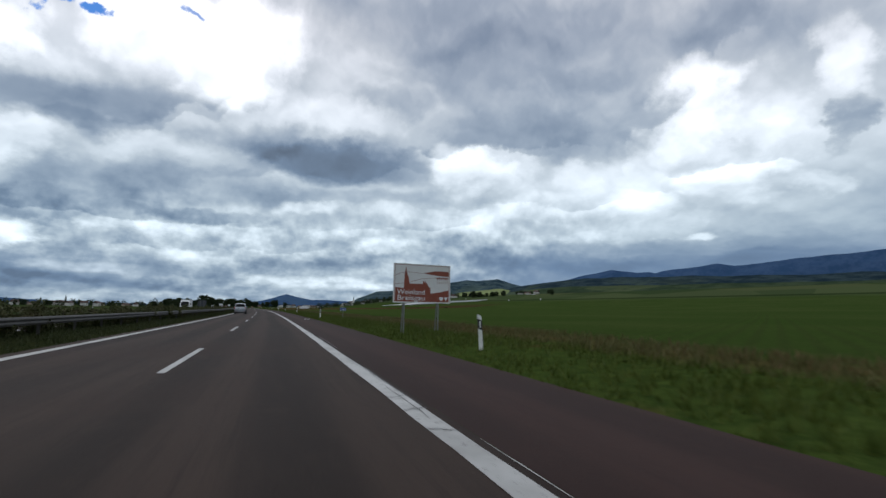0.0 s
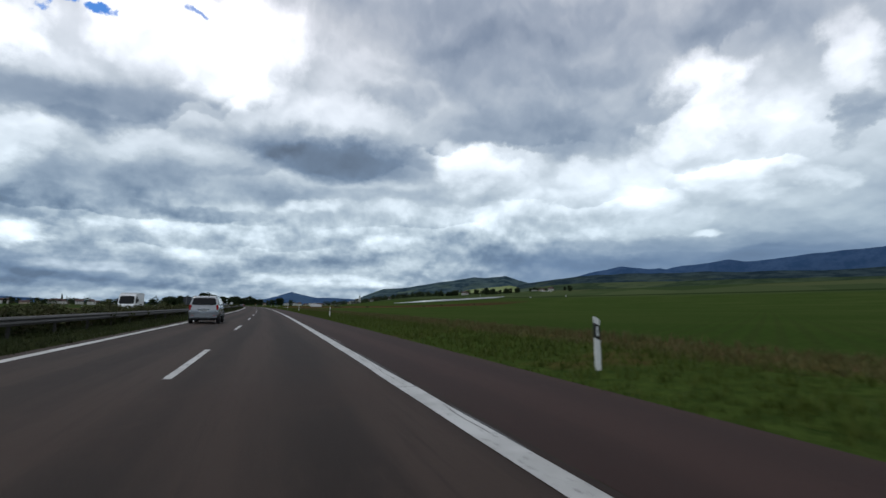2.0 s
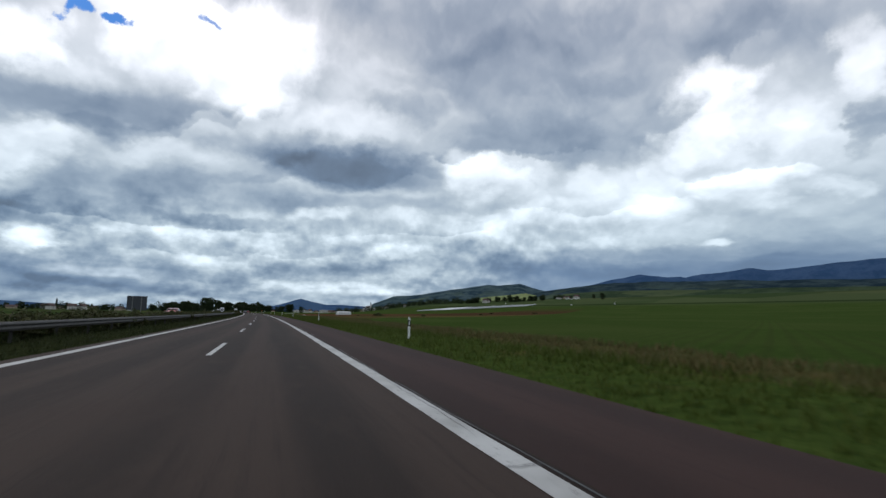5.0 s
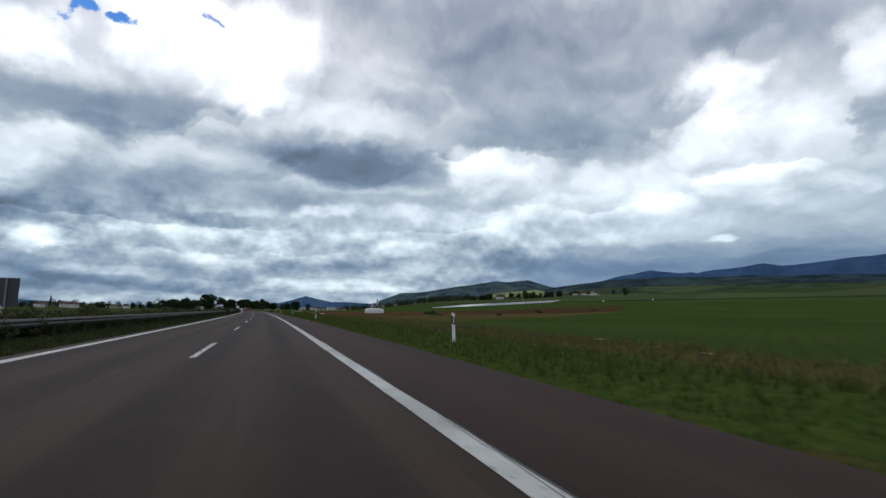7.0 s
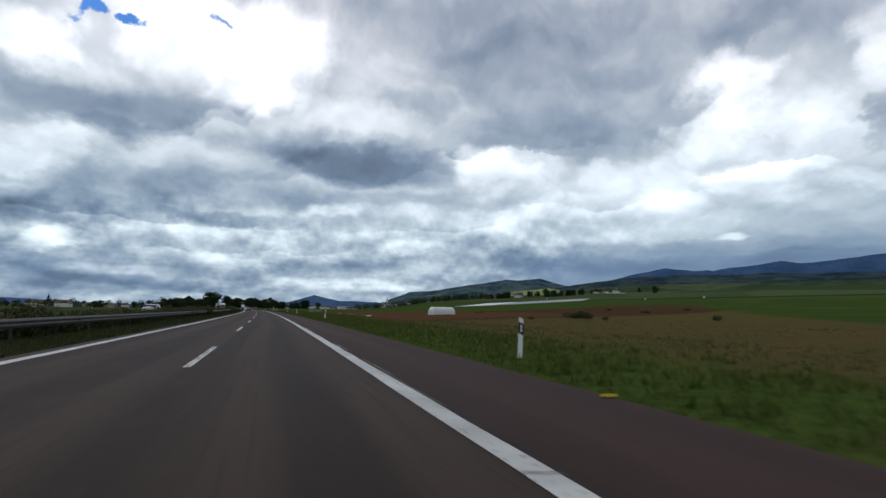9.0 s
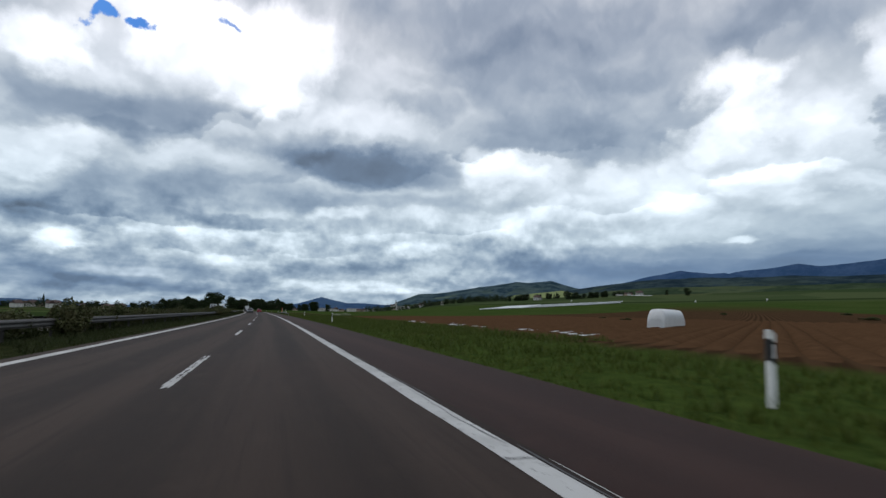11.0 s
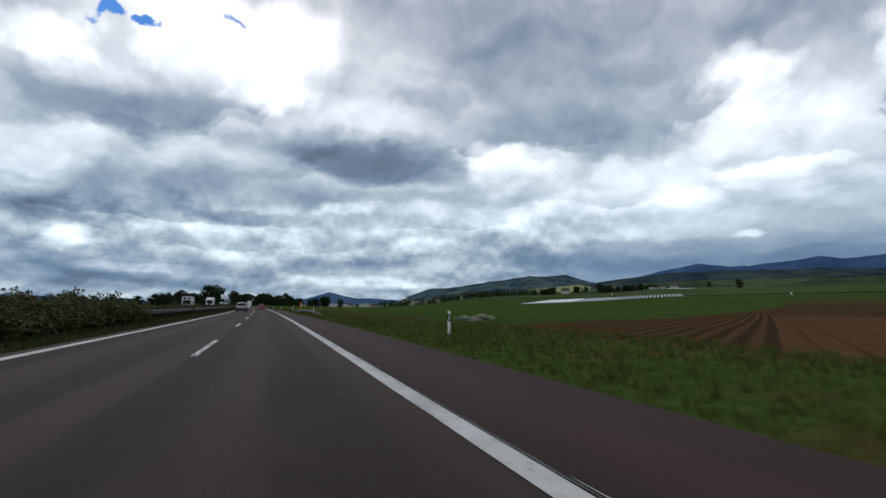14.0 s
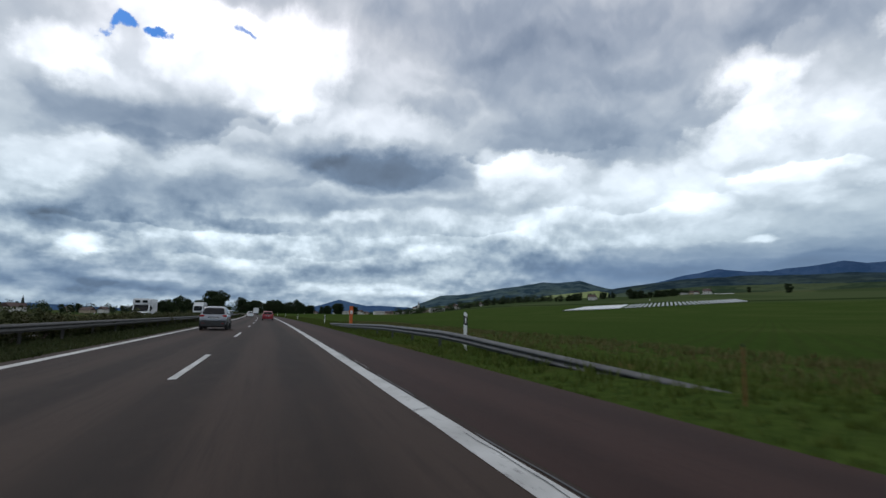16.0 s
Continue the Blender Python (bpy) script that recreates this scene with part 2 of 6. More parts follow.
    # dark blue rain cloud over the eastern mountains, lesser banks low in the west
    rain = math_node("MULTIPLY", math_node("MULTIPLY", ease(az, 17.0, 31.0), ease(elw, 8.6, 4.0)), 0.80)
    west = math_node("MULTIPLY", math_node("MULTIPLY", ease(az, -6.0, -16.0), ease(elw, 5.5, 3.6)), math_node("MULTIPLY", ease(elw, 1.0, 2.2), 0.38))
    gloom = N.new("ShaderNodeMix")
    gloom.data_type = "RGBA"
    L.new(math_node("ADD", rain, west), gloom.inputs[0])
    L.new(tint.outputs[2], gloom.inputs[6])
    gloom.inputs[7].default_value = (0.155, 0.245, 0.390, 1)
    L.new(gloom.outputs[2], mix.inputs[6])
    L.new(bl.outputs[2], mix.inputs[7])
    bg = N.new("ShaderNodeBackground")
    L.new(mix.outputs[2], bg.inputs[0])
    bg.inputs[1].default_value = 1.0
    out = N.new("ShaderNodeOutputWorld")
    L.new(bg.outputs[0], out.inputs[0])


SUN_EL, SUN_ROT = radians(48), radians(-40)
sky_world()
sun = new("sun", bpy.data.lights.new("sun", "SUN"))
sun.data.energy, sun.data.angle, sun.data.color = 0.5, radians(25), (1.0, 0.96, 0.9)
sun.matrix_world = look((0, 0, 100), (40 * math.sin(radians(40)) * 2, -80 * math.cos(radians(40)), 100 - 92))


# ---- materials ----
class Nodes:
    """Short hand for building a node material."""

    def __init__(self, name, rough=0.6, metal=0.0):
        self.mat = bpy.data.materials.new(name)
        self.mat.use_nodes = True
        self.nt = self.mat.node_tree
        self.b = self.nt.nodes["Principled BSDF"]
        self.b.inputs["Roughness"].default_value = rough
        self.b.inputs["Metallic"].default_value = metal

    def link(self, a, b):
        self.nt.links.new(a, b)

    def coords(self, kind="Object"):
        return self.nt.nodes.new("ShaderNodeTexCoord").outputs[kind]

    def uv(self):
        n = self.nt.nodes.new("ShaderNodeUVMap")
        n.uv_map = "road"
        return n.outputs[0]

    def scaled(self, vec, sc):
        n = self.nt.nodes.new("ShaderNodeMapping")
        self.link(vec, n.inputs[0])
        n.inputs["Scale"].default_value = sc
        return n.outputs[0]

    def turned(self, vec, degrees):
        n = self.nt.nodes.new("ShaderNodeMapping")
        self.link(vec, n.inputs[0])
        n.inputs["Rotation"].default_value = (0, 0, radians(degrees))
        return n.outputs[0]

    def noise(self, vec, scale, detail=4, rough=0.55, out="Fac"):
        n = self.nt.nodes.new("ShaderNodeTexNoise")
        self.link(vec, n.inputs["Vector"])
        n.inputs["Scale"].default_value = scale
        n.inputs["Detail"].default_value = detail
        n.inputs["Roughness"].default_value = rough
        return n.outputs[out]

    def math(self, op, a, b=None, c=None):
        n = self.nt.nodes.new("ShaderNodeMath")
        n.operation = op
        for i, v in enumerate((a, b, c)):
            if v is None:
                continue
            if isinstance(v, (int, float)):
                n.inputs[i].default_value = v
            else:
                self.link(v, n.inputs[i])
        return n.outputs[0]

    def step(self, v, lo, hi):
        n = self.nt.nodes.new("ShaderNodeMapRange")
        n.interpolation_type = "SMOOTHSTEP"
        self.link(v, n.inputs[0])
        n.inputs[1].default_value, n.inputs[2].default_value = lo, hi
        return n.outputs[0]

    def mix(self, fac, a, b):
        n = self.nt.nodes.new("ShaderNodeMix")
        n.data_type = "RGBA"
        for i, v in ((0, fac), (6, a), (7, b)):
            if isinstance(v, tuple):
                n.inputs[i].default_value = (*v, 1)
            elif isinstance(v, (int, float)):
                n.inputs[i].default_value = v
            else:
                self.link(v, n.inputs[i])
        return n.outputs[2]

    def bump(self, height, strength, dist=0.02):
        n = self.nt.nodes.new("ShaderNodeBump")
        n.inputs["Strength"].default_value = strength
        n.inputs["Distance"].default_value = dist
        self.link(height, n.inputs["Height"])
        self.link(n.outputs[0], self.b.inputs["Normal"])

    def colour(self, c):
        if isinstance(c, tuple):
            self.b.inputs["Base Color"].default_value = (*c, 1)
        else:
            self.link(c, self.b.inputs["Base Color"])
        return self.mat

    def random(self):
        return self.nt.nodes.new("ShaderNodeObjectInfo").outputs["Random"]

    def island(self):
        return self.nt.nodes.new("ShaderNodeNewGeometry").outputs["Random Per Island"]


def worn(name, a, b, rough=0.5, metal=0.0, scale=6.0, bump=0.1, spread=0.5, kind="Object"):
    """Two tones mixed by coarse and fine grain, with slight relief."""
    n = Nodes(name, rough, metal)
    v = n.coords(kind)
    coarse = n.noise(v, scale, 5, 0.6)
    grain = n.noise(v, scale * 14, 3, 0.6)
    f = n.math("ADD", n.math("MULTIPLY", coarse, 0.65), n.math("MULTIPLY", grain, 0.35))
    n.colour(n.mix(n.step(f, 0.5 - spread / 2, 0.5 + spread / 2), a, b))
    if bump:
        n.bump(f, bump)
    return n.mat


def asphalt(name, base, light, warm):
    n = Nodes(name, 0.82)
    n.b.inputs["Specular IOR Level"].default_value = 0.14
    uv = n.uv()
    long_ = n.scaled(uv, (0.03, 1.0, 1.0))
    # wheel tracks and oil band along the lanes, seams, patches
    tracks = n.noise(long_, 1.3, 3, 0.5)
    patch = n.noise(uv, 0.09, 4, 0.6)
    grain = n.noise(uv, 55.0, 3, 0.7)
    speck = n.noise(uv, 190.0, 2, 0.6)
    lane = n.nt.nodes.new("ShaderNodeSeparateXYZ")
    n.link(uv, lane.inputs[0])
    wheel = n.math("MULTIPLY_ADD", n.math("COSINE", n.math("MULTIPLY", n.math("ADD", lane.outputs[1], 0.3), 3.35)), 0.20, tracks)
    c = n.mix(n.step(wheel, 0.28, 0.74), base, light)
    # streaks of oil and rubber, blotches of binder
    streak = n.noise(n.scaled(uv, (0.16, 5.0, 1.0)), 1.6, 5, 0.65)
    blotch = n.noise(n.scaled(uv, (0.7, 1.6, 1.0)), 1.1, 6, 0.7)
    c = n.mix(n.math("MULTIPLY", n.step(streak, 0.48, 0.72), 0.55), c, tuple(v * 0.8 for v in base))
    c = n.mix(n.math("MULTIPLY", n.step(blotch, 0.5, 0.72), 0.4), c, tuple(v * 1.25 for v in light))
    c = n.mix(n.math("MULTIPLY", n.step(patch, 0.45, 0.75), 0.6), c, warm)
    c = n.mix(n.math("MULTIPLY", n.step(grain, 0.4, 0.7), 0.35), c, tuple(v * 1.7 for v in light))
    c = n.mix(n.math("MULTIPLY", n.step(speck, 0.58, 0.72), 0.4), c, tuple(v * 2.4 for v in light))
    n.colour(c)
    n.bump(n.math("ADD", grain, speck), 0.25, 0.006)
    return n.mat


M_ASPHALT = asphalt("asphalt_lane", (0.0140, 0.0096, 0.0080), (0.039, 0.0265, 0.0210), (0.031, 0.0168, 0.0120))
M_SHOULDER = asphalt("asphalt_shoulder", (0.0215, 0.0106, 0.0088), (0.036, 0.0182, 0.015), (0.0285, 0.0138, 0.011))


def paint_line():
    n = Nodes("road_marking_paint", 0.55)
    v = n.coords("Object")
    g = n.noise(v, 9.0, 5, 0.65)
    h = n.noise(v, 70.0, 3, 0.6)
    dirt = n.noise(v, 0.7, 4, 0.6)
    c = n.mix(n.step(dirt, 0.35, 0.75), (0.46, 0.46, 0.445), (0.28, 0.275, 0.26))
    c = n.mix(n.math("MULTIPLY", n.step(g, 0.58, 0.66), 0.75), c, (0.09, 0.085, 0.08))
    c = n.mix(n.math("MULTIPLY", n.step(h, 0.55, 0.75), 0.3), c, (0.2, 0.19, 0.18))
    n.colour(c)
    n.bump(h, 0.2, 0.004)
    return n.mat


M_PAINT = paint_line()


def ground_material():
    """Verge grass, crop, weedy meadow, ploughed strip and far farmland, by station (u) and offset (v)."""
    n = Nodes("farmland", 1.0)
    n.b.inputs["Specular IOR Level"].default_value = 0.0
    uv = n.uv()
    sep = n.nt.nodes.new("ShaderNodeSeparateXYZ")
    n.link(uv, sep.inputs[0])
    s, d = sep.outputs[0], sep.outputs[1]
    edge = n.noise(uv, 0.35, 5, 0.65)
    wob = n.math("MULTIPLY", n.math("SUBTRACT", edge, 0.5), 5.0)
    dw = n.math("ADD", d, wob)
    tuft = n.noise(uv, 2.6, 6, 0.7)
    fine = n.noise(uv, 17.0, 4, 0.7)
    broad = n.noise(uv, 0.03, 4, 0.6)
    # crop: fresh green with drill rows running obliquely from the road
    row = n.turned(uv, -51.8)
    rsep = n.nt.nodes.new("ShaderNodeSeparateXYZ")
    n.link(row, rsep.inputs[0])
    lane = n.math("SINE", n.math("MULTIPLY", rsep.outputs[1], 6.35))
    rows = n.step(lane, -0.2, 0.9)
    crop = n.mix(n.step(tuft, 0.3, 0.7), (0.028, 0.050, 0.012), (0.046, 0.077, 0.018))
    crop = n.mix(n.math("MULTIPLY", n.step(broad, 0.4, 0.7), 0.6), crop, (0.060, 0.080, 0.024))
    crop = n.mix(n.math("MULTIPLY", rows, 0.2), crop, (0.034, 0.032, 0.016))
    # weedy meadow gone brown
    meadow = n.mix(n.step(tuft, 0.25, 0.75), (0.068, 0.052, 0.021), (0.108, 0.080, 0.034))
    meadow = n.mix(n.math("MULTIPLY", n.step(n.noise(uv, 0.22, 5, 0.65), 0.42, 0.68), 0.8), meadow, (0.052, 0.064, 0.020))
    # ploughed earth
    furrow = n.step(lane, -0.6, 0.7)
    earth = n.mix(furrow, (0.042, 0.025, 0.014), (0.074, 0.044, 0.024))
    earth = n.mix(n.math("MULTIPLY", n.step(fine, 0.35, 0.7), 0.1), earth, (0.105, 0.066, 0.040))
    # verge grass
    verge = n.mix(n.step(tuft, 0.3, 0.7), (0.022, 0.042, 0.010), (0.058, 0.090, 0.020))
    verge = n.mix(n.math("MULTIPLY", n.step(fine, 0.4, 0.7), 0.4), verge, (0.080, 0.095, 0.028))
    verge = n.mix(n.math("MULTIPLY", n.step(n.noise(uv, 0.16, 4, 0.6), 0.56, 0.66), 0.55), verge, (0.090, 0.055, 0.026))
    verge = n.mix(n.math("MULTIPLY", n.math("MULTIPLY", n.step(dw, 8.5, 11.0), n.step(s, 236, 224)), 0.85), verge, (0.088, 0.066, 0.028))
    verge = n.mix(n.step(d, -5.0, -5.6), verge, n.mix(n.step(tuft, 0.3, 0.7), (0.016, 0.022, 0.009), (0.034, 0.038, 0.016)))
    # far farmland strips
    patches = n.nt.nodes.new("ShaderNodeTexVoronoi")
    n.link(n.scaled(row, (0.0035, 0.011, 1.0)), patches.inputs["Vector"])
    patches.inputs["Scale"].default_value = 1.0
    psep = n.nt.nodes.new("ShaderNodeSeparateColor")
    n.link(patches.outputs["Color"], psep.inputs[0])
    far = n.mix(n.step(psep.outputs[0], 0.2, 0.8), (0.028, 0.046, 0.016), (0.056, 0.078, 0.028))
    far = n.mix(n.math("MULTIPLY", n.step(psep.outputs[1], 0.7, 0.85), 0.6), far, (0.085, 0.065, 0.035))
    far = n.mix(n.math("MULTIPLY", n.step(tuft, 0.4, 0.8), 0.25), far, (0.035, 0.045, 0.015))
    right = n.step(d, 100.0, 200.0)
    far = n.mix(n.math("MULTIPLY", right, 0.7), far, n.mix(n.step(psep.outputs[2], 0.2, 0.8), (0.040, 0.062, 0.027), (0.068, 0.088, 0.040)))
    # zones
    c = n.mix(n.step(dw, 340, 420), crop, far)
    c = n.mix(n.math("MULTIPLY", n.math("MULTIPLY", n.step(dw, 385, 392), n.step(dw, 425, 415)), 0.8), c, (0.020, 0.034, 0.012))
    skew = n.math("SUBTRACT", s, n.math("MULTIPLY", d, 0.63))
    slant = n.math("ADD", n.math("SUBTRACT", s, n.math("MULTIPLY", d, 1.02)), wob)
    fallow = n.step(slant, 225, 232)
    in_meadow = n.math("MULTIPLY", fallow, n.math("SUBTRACT", 1.0, n.step(n.math("ADD", skew, wob), 288, 294)))
    in_meadow = n.math("MULTIPLY", in_meadow, n.math("SUBTRACT", 1.0, n.step(dw, 150, 210)))
    c = n.mix(in_meadow, c, meadow)
    in_earth = n.math("MULTIPLY", n.step(n.math("ADD", skew, n.math("MULTIPLY", wob, 0.5)), 289, 293), n.math("SUBTRACT", 1.0, n.step(n.math("ADD", skew, wob), 412, 417)))
    in_earth = n.math("MULTIPLY", n.math("MULTIPLY", in_earth, fallow), n.math("SUBTRACT", 1.0, n.step(dw, 180, 340)))
    c = n.mix(in_earth, c, earth)
    reach = n.mix(in_meadow, (0.0, 0.0, 0.0), (3.2, 3.2, 3.2))
    c = n.mix(n.step(n.math("ADD", dw, reach), 13.5, 10.5), c, verge)
    left = n.step(d, -21.6, -22.2)
    c = n.mix(left, c, far)
    n.colour(c)
    relief = n.math("ADD", n.math("MULTIPLY", tuft, 0.7), n.math("MULTIPLY", fine, 0.5))
    relief = n.math("ADD", relief, n.math("MULTIPLY", n.math("MULTIPLY", lane, in_earth), 0.15))
    n.bump(relief, 0.8, 0.12)
    return n.mat


M_GROUND = ground_material()


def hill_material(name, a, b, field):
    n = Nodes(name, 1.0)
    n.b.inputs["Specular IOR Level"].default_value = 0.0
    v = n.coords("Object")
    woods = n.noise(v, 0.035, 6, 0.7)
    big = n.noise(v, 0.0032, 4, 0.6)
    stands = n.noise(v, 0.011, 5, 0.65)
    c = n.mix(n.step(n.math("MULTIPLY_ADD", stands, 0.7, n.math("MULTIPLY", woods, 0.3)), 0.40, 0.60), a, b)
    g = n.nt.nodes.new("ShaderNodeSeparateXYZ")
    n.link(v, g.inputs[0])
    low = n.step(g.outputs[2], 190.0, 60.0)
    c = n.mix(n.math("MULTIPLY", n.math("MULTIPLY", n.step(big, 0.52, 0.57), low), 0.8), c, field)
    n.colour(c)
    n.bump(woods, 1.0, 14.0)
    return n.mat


# woods tinted blue-grey: distance haze is part of these colours
M_HILL = hill_material("wooded_hill_hazed", (0.022, 0.044, 0.062), (0.072, 0.108, 0.116), (0.115, 0.155, 0.110))
M_LEA = hill_material("pale_meadow_slope", (0.140, 0.180, 0.085), (0.220, 0.265, 0.110), (0.240, 0.285, 0.130))
# dark woods with a bluish cast, haze mixed into the colour
M_RIDGE = hill_material("dark_wooded_ridge_hazed", (0.016, 0.030, 0.042), (0.042, 0.066, 0.074), (0.090, 0.120, 0.070))
M_FIELDS = hill_material("field_slope", (0.032, 0.052, 0.030), (0.056, 0.080, 0.044), (0.085, 0.108, 0.054))
# the blue is aerial haze painted into the mountains' base colour
M_MOUNT = hill_material("far_mountain_haze_blue", (0.034, 0.074, 0.152), (0.054, 0.100, 0.190), (0.060, 0.110, 0.190))


# ---- mesh helpers ----
def mesh_of(name, verts, faces, material=None, smooth=False):
    me = bpy.data.meshes.new(name)
    me.from_pydata(verts, [], faces)
    if material:
        me.materials.append(material)
    if smooth:
        me.polygons.foreach_set("use_smooth", [True] * len(me.polygons))
    me.update()
    return me


def part(name, bm, material, parent, label=""):
    """One mesh object from a bmesh, as a part of parent."""
    me = bpy.data.meshes.new(name)
    bm.normal_update()
    bm.to_mesh(me)
    bm.free()
    if material:
        me.materials.append(material)
    ob = new(name, me)
    ob.parent = parent
    return tagged(ob, label)


def box(bm, x0, x1, y0, y1, z0, z1, bevel=0.0):
    m = Matrix.Translation(((x0 + x1) / 2, (y0 + y1) / 2, (z0 + z1) / 2)) @ Matrix.Diagonal((x1 - x0, y1 - y0, z1 - z0, 1))
    made = bmesh.ops.create_cube(bm, size=1.0, matrix=m)
    if bevel:
        edges = list({e for v in made["verts"] for e in v.link_edges})
        bmesh.ops.bevel(bm, geom=edges, offset=bevel, segments=2, affect="EDGES")
    return bm


def boxed(*a, **k):
    return box(bmesh.new(), *a, **k)


def tube(bm, p0, p1, r0, r1=None, n=8):
    r1 = r0 if r1 is None else r1
    p0, p1 = Vector(p0), Vector(p1)
    q = (p1 - p0).to_track_quat("Z", "Y").to_matrix().to_4x4()
    m = Matrix.Translation((p0 + p1) / 2) @ q
    bmesh.ops.create_cone(bm, cap_ends=True, segments=n, radius1=r0, radius2=r1, depth=(p1 - p0).length, matrix=m)
    return bm


def strip(name, s0, s1, cuts, z, material, step=6.0, label="", kind="structure", category=""):
    """A ribbon along the road: cuts are its offsets, z its height over the road plane."""
    n = max(1, int((s1 - s0) / step))
    verts, faces, uvs = [], [], []
    w = len(cuts)
    for i in range(n + 1):
        s = s0 + (s1 - s0) * i / n
        for d in cuts:
            verts.append((*road_xy(s, d), z if not callable(z) else z(s, d)))
            uvs.append((s, d))
    for i in range(n):
        for j in range(w - 1):
            a = i * w + j
            faces.append((a, a + 1, a + w + 1, a + w))
    me = mesh_of(name, verts, faces, material)
    lay = me.uv_layers.new(name="road")
    lay.data.foreach_set("uv", [c for lp in me.loops for c in uvs[lp.vertex_index]])
    ob = new(name, me)
    return tagged(ob, label, category, "", kind)


# ---- ground ----
def ground():
    ss = [-1400, -900, -500, -250, -120] + [-60 + 5 * i for i in range(125)] + [575 + 20 * i for i in range(1, 22)]
    ss += [1000 + 45 * i for i in range(14)] + [1640, 1720, 1850, 2000, 2500, 3000, 3600, 4200, 4700]
    dd = [-3800, -3000, -2300, -1700, -1200, -800, -500, -300, -180, -110, -70, -45, -32, -25, -23, -22.1]
    dd += [-20.0, -15, -10.5, -10.2, -6.1, -5.85, 0.0, 4.85, 4.95, 5.6, 6.5, 7.5, 8.5, 9.5, 10.5, 11.5, 13, 15, 18, 22, 27, 33, 40, 50, 62, 78, 98]
    dd += [125, 160, 200, 250, 310, 380, 460, 550, 640, 720, 800, 900, 1050, 1300, 1700, 2200, 2900, 3800]
    verts, uvs, faces = [], [], []
    w = len(dd)
    for s in ss:
        for d in dd:
            z = ground_z(s, d)
            if -21.9 < d < -10.3 or -5.9 < d < 4.9:
                z = -0.06
            elif d > 5:
                z += 0.05 * noise.noise((s * 0.21, d * 0.4, 0.0))
            verts.append((*road_xy(s, d), z))
            uvs.append((s, d))
    for i in range(len(ss) - 1):
        for j in range(w - 1):
            a = i * w + j
            faces.append((a, a + 1, a + w + 1, a + w))
    me = mesh_of("ground", verts, faces, M_GROUND, True)
    lay = me.uv_layers.new(name="road")
    lay.data.foreach_set("uv", [c for lp in me.loops for c in uvs[lp.vertex_index]])
    tagged(new("ground", me), "flat green farmland with ploughed and weedy strips", "ground", "", "structure")


ground()

# ---- carriageways ----
strip("road", -120, 1700, [-5.95, -5.45, -1.66, 1.9, 2.3], 0.0, M_ASPHALT, label="dark worn asphalt lanes of a motorway", category="road")
strip("hard_shoulder", -120, 1700, [2.304, 3.6, 4.95], 0.0, M_SHOULDER, label="reddish brown asphalt hard shoulder", category="road")
strip("road_2", -120, 1700, [-22.0, -18.6, -14.6, -10.4], 0.0, M_ASPHALT, label="asphalt lanes of the opposite carriageway", category="road")


def edge_line(name, d0, d1, s0=-120, s1=1500):
    rng = random.Random(name)
    n = int((s1 - s0) / 1.5)
    verts, faces = [], []
    for i in range(n + 1):
        s = s0 + (s1 - s0) * i / n
        a, b = (rng.uniform(-0.012, 0.012) for _ in "ab")
        verts += [(*road_xy(s, d0 + a), 0.005), (*road_xy(s, d1 + b), 0.005)]
    for i in range(n):
        faces.append((2 * i, 2 * i + 1, 2 * i + 3, 2 * i + 2))
    tagged(new(name, mesh_of(name, verts, faces, M_PAINT)), "white painted motorway edge line, worn and cracked", "road marking", "", "structure")


edge_line("edge_line_right", 1.89, 2.18)


def joint_seam(name, d, s0, s1, width, wave, broken, material, label):
    """A sealed joint or crack that runs along the road in ragged lengths."""
    rng = random.Random(name)
    verts, faces = [], []
    s = s0
    while s < s1:
        n = int(rng.uniform(4, 16))
        a = len(verts)
        off = rng.uniform(-wave, wave)
        for i in range(n + 1):
            q = s + 0.45 * i
            off = 0.8 * off + rng.uniform(-wave, wave) * 0.5
            w = width * rng.uniform(0.5, 1.2) * (0.3 if i in (0, n) else 1)
            verts += [(*road_xy(q, d + off - w), 0.009), (*road_xy(q, d + off + w), 0.009)]
        for i in range(n):
            faces.append((a + 2 * i, a + 2 * i + 1, a + 2 * i + 3, a + 2 * i + 2))
        s += 0.45 * n + rng.uniform(0, broken)
    tagged(new(name, mesh_of(name, verts, faces, material)), label, "road joint", "", "structure")


M_TAR = worn("bitumen_seal", (0.012, 0.011, 0.011), (0.022, 0.02, 0.02), 0.5, 0, 9, 0.1)
joint_seam("joint_shoulder", 2.215, -40, 560, 0.014, 0.025, 6.0, M_TAR, "dark sealed joint between lane and hard shoulder")
joint_seam("joint_line", 2.10, -40, 560, 0.006, 0.06, 16.0, M_TAR, "thin dark crack along the white edge line")
joint_seam("joint_outer", 2.27, -40, 560, 0.006, 0.02, 26.0, M_PAINT, "worn thin white rim outside the edge line")


def cross_cracks():
    rng = random.Random(8)
    verts, faces = [], []
    s = -30.0
    while s < 560:
        a = len(verts)
        skew = rng.uniform(-0.25, 0.25)
        n = 5
        for i in range(n + 1):
            d = 1.87 + (2.22 - 1.87) * i / n
            q = s + skew * i / n + rng.uniform(-0.03, 0.03)
            w = rng.uniform(0.008, 0.02)
            verts += [(*road_xy(q - w, d), 0.0095), (*road_xy(q + w, d), 0.0095)]
        for i in range(n):
            faces.append((a + 2 * i, a + 2 * i + 2, a + 2 * i + 3, a + 2 * i + 1))
        s += rng.choice((0.5, 1.1, 3, 5, 8, 12)) * rng.uniform(0.7, 1.3)
    tagged(new("line_cracks", mesh_of("line_cracks", verts, faces, M_TAR)), "dark cracks across the white edge line", "cracks", "", "stuff")


cross_cracks()
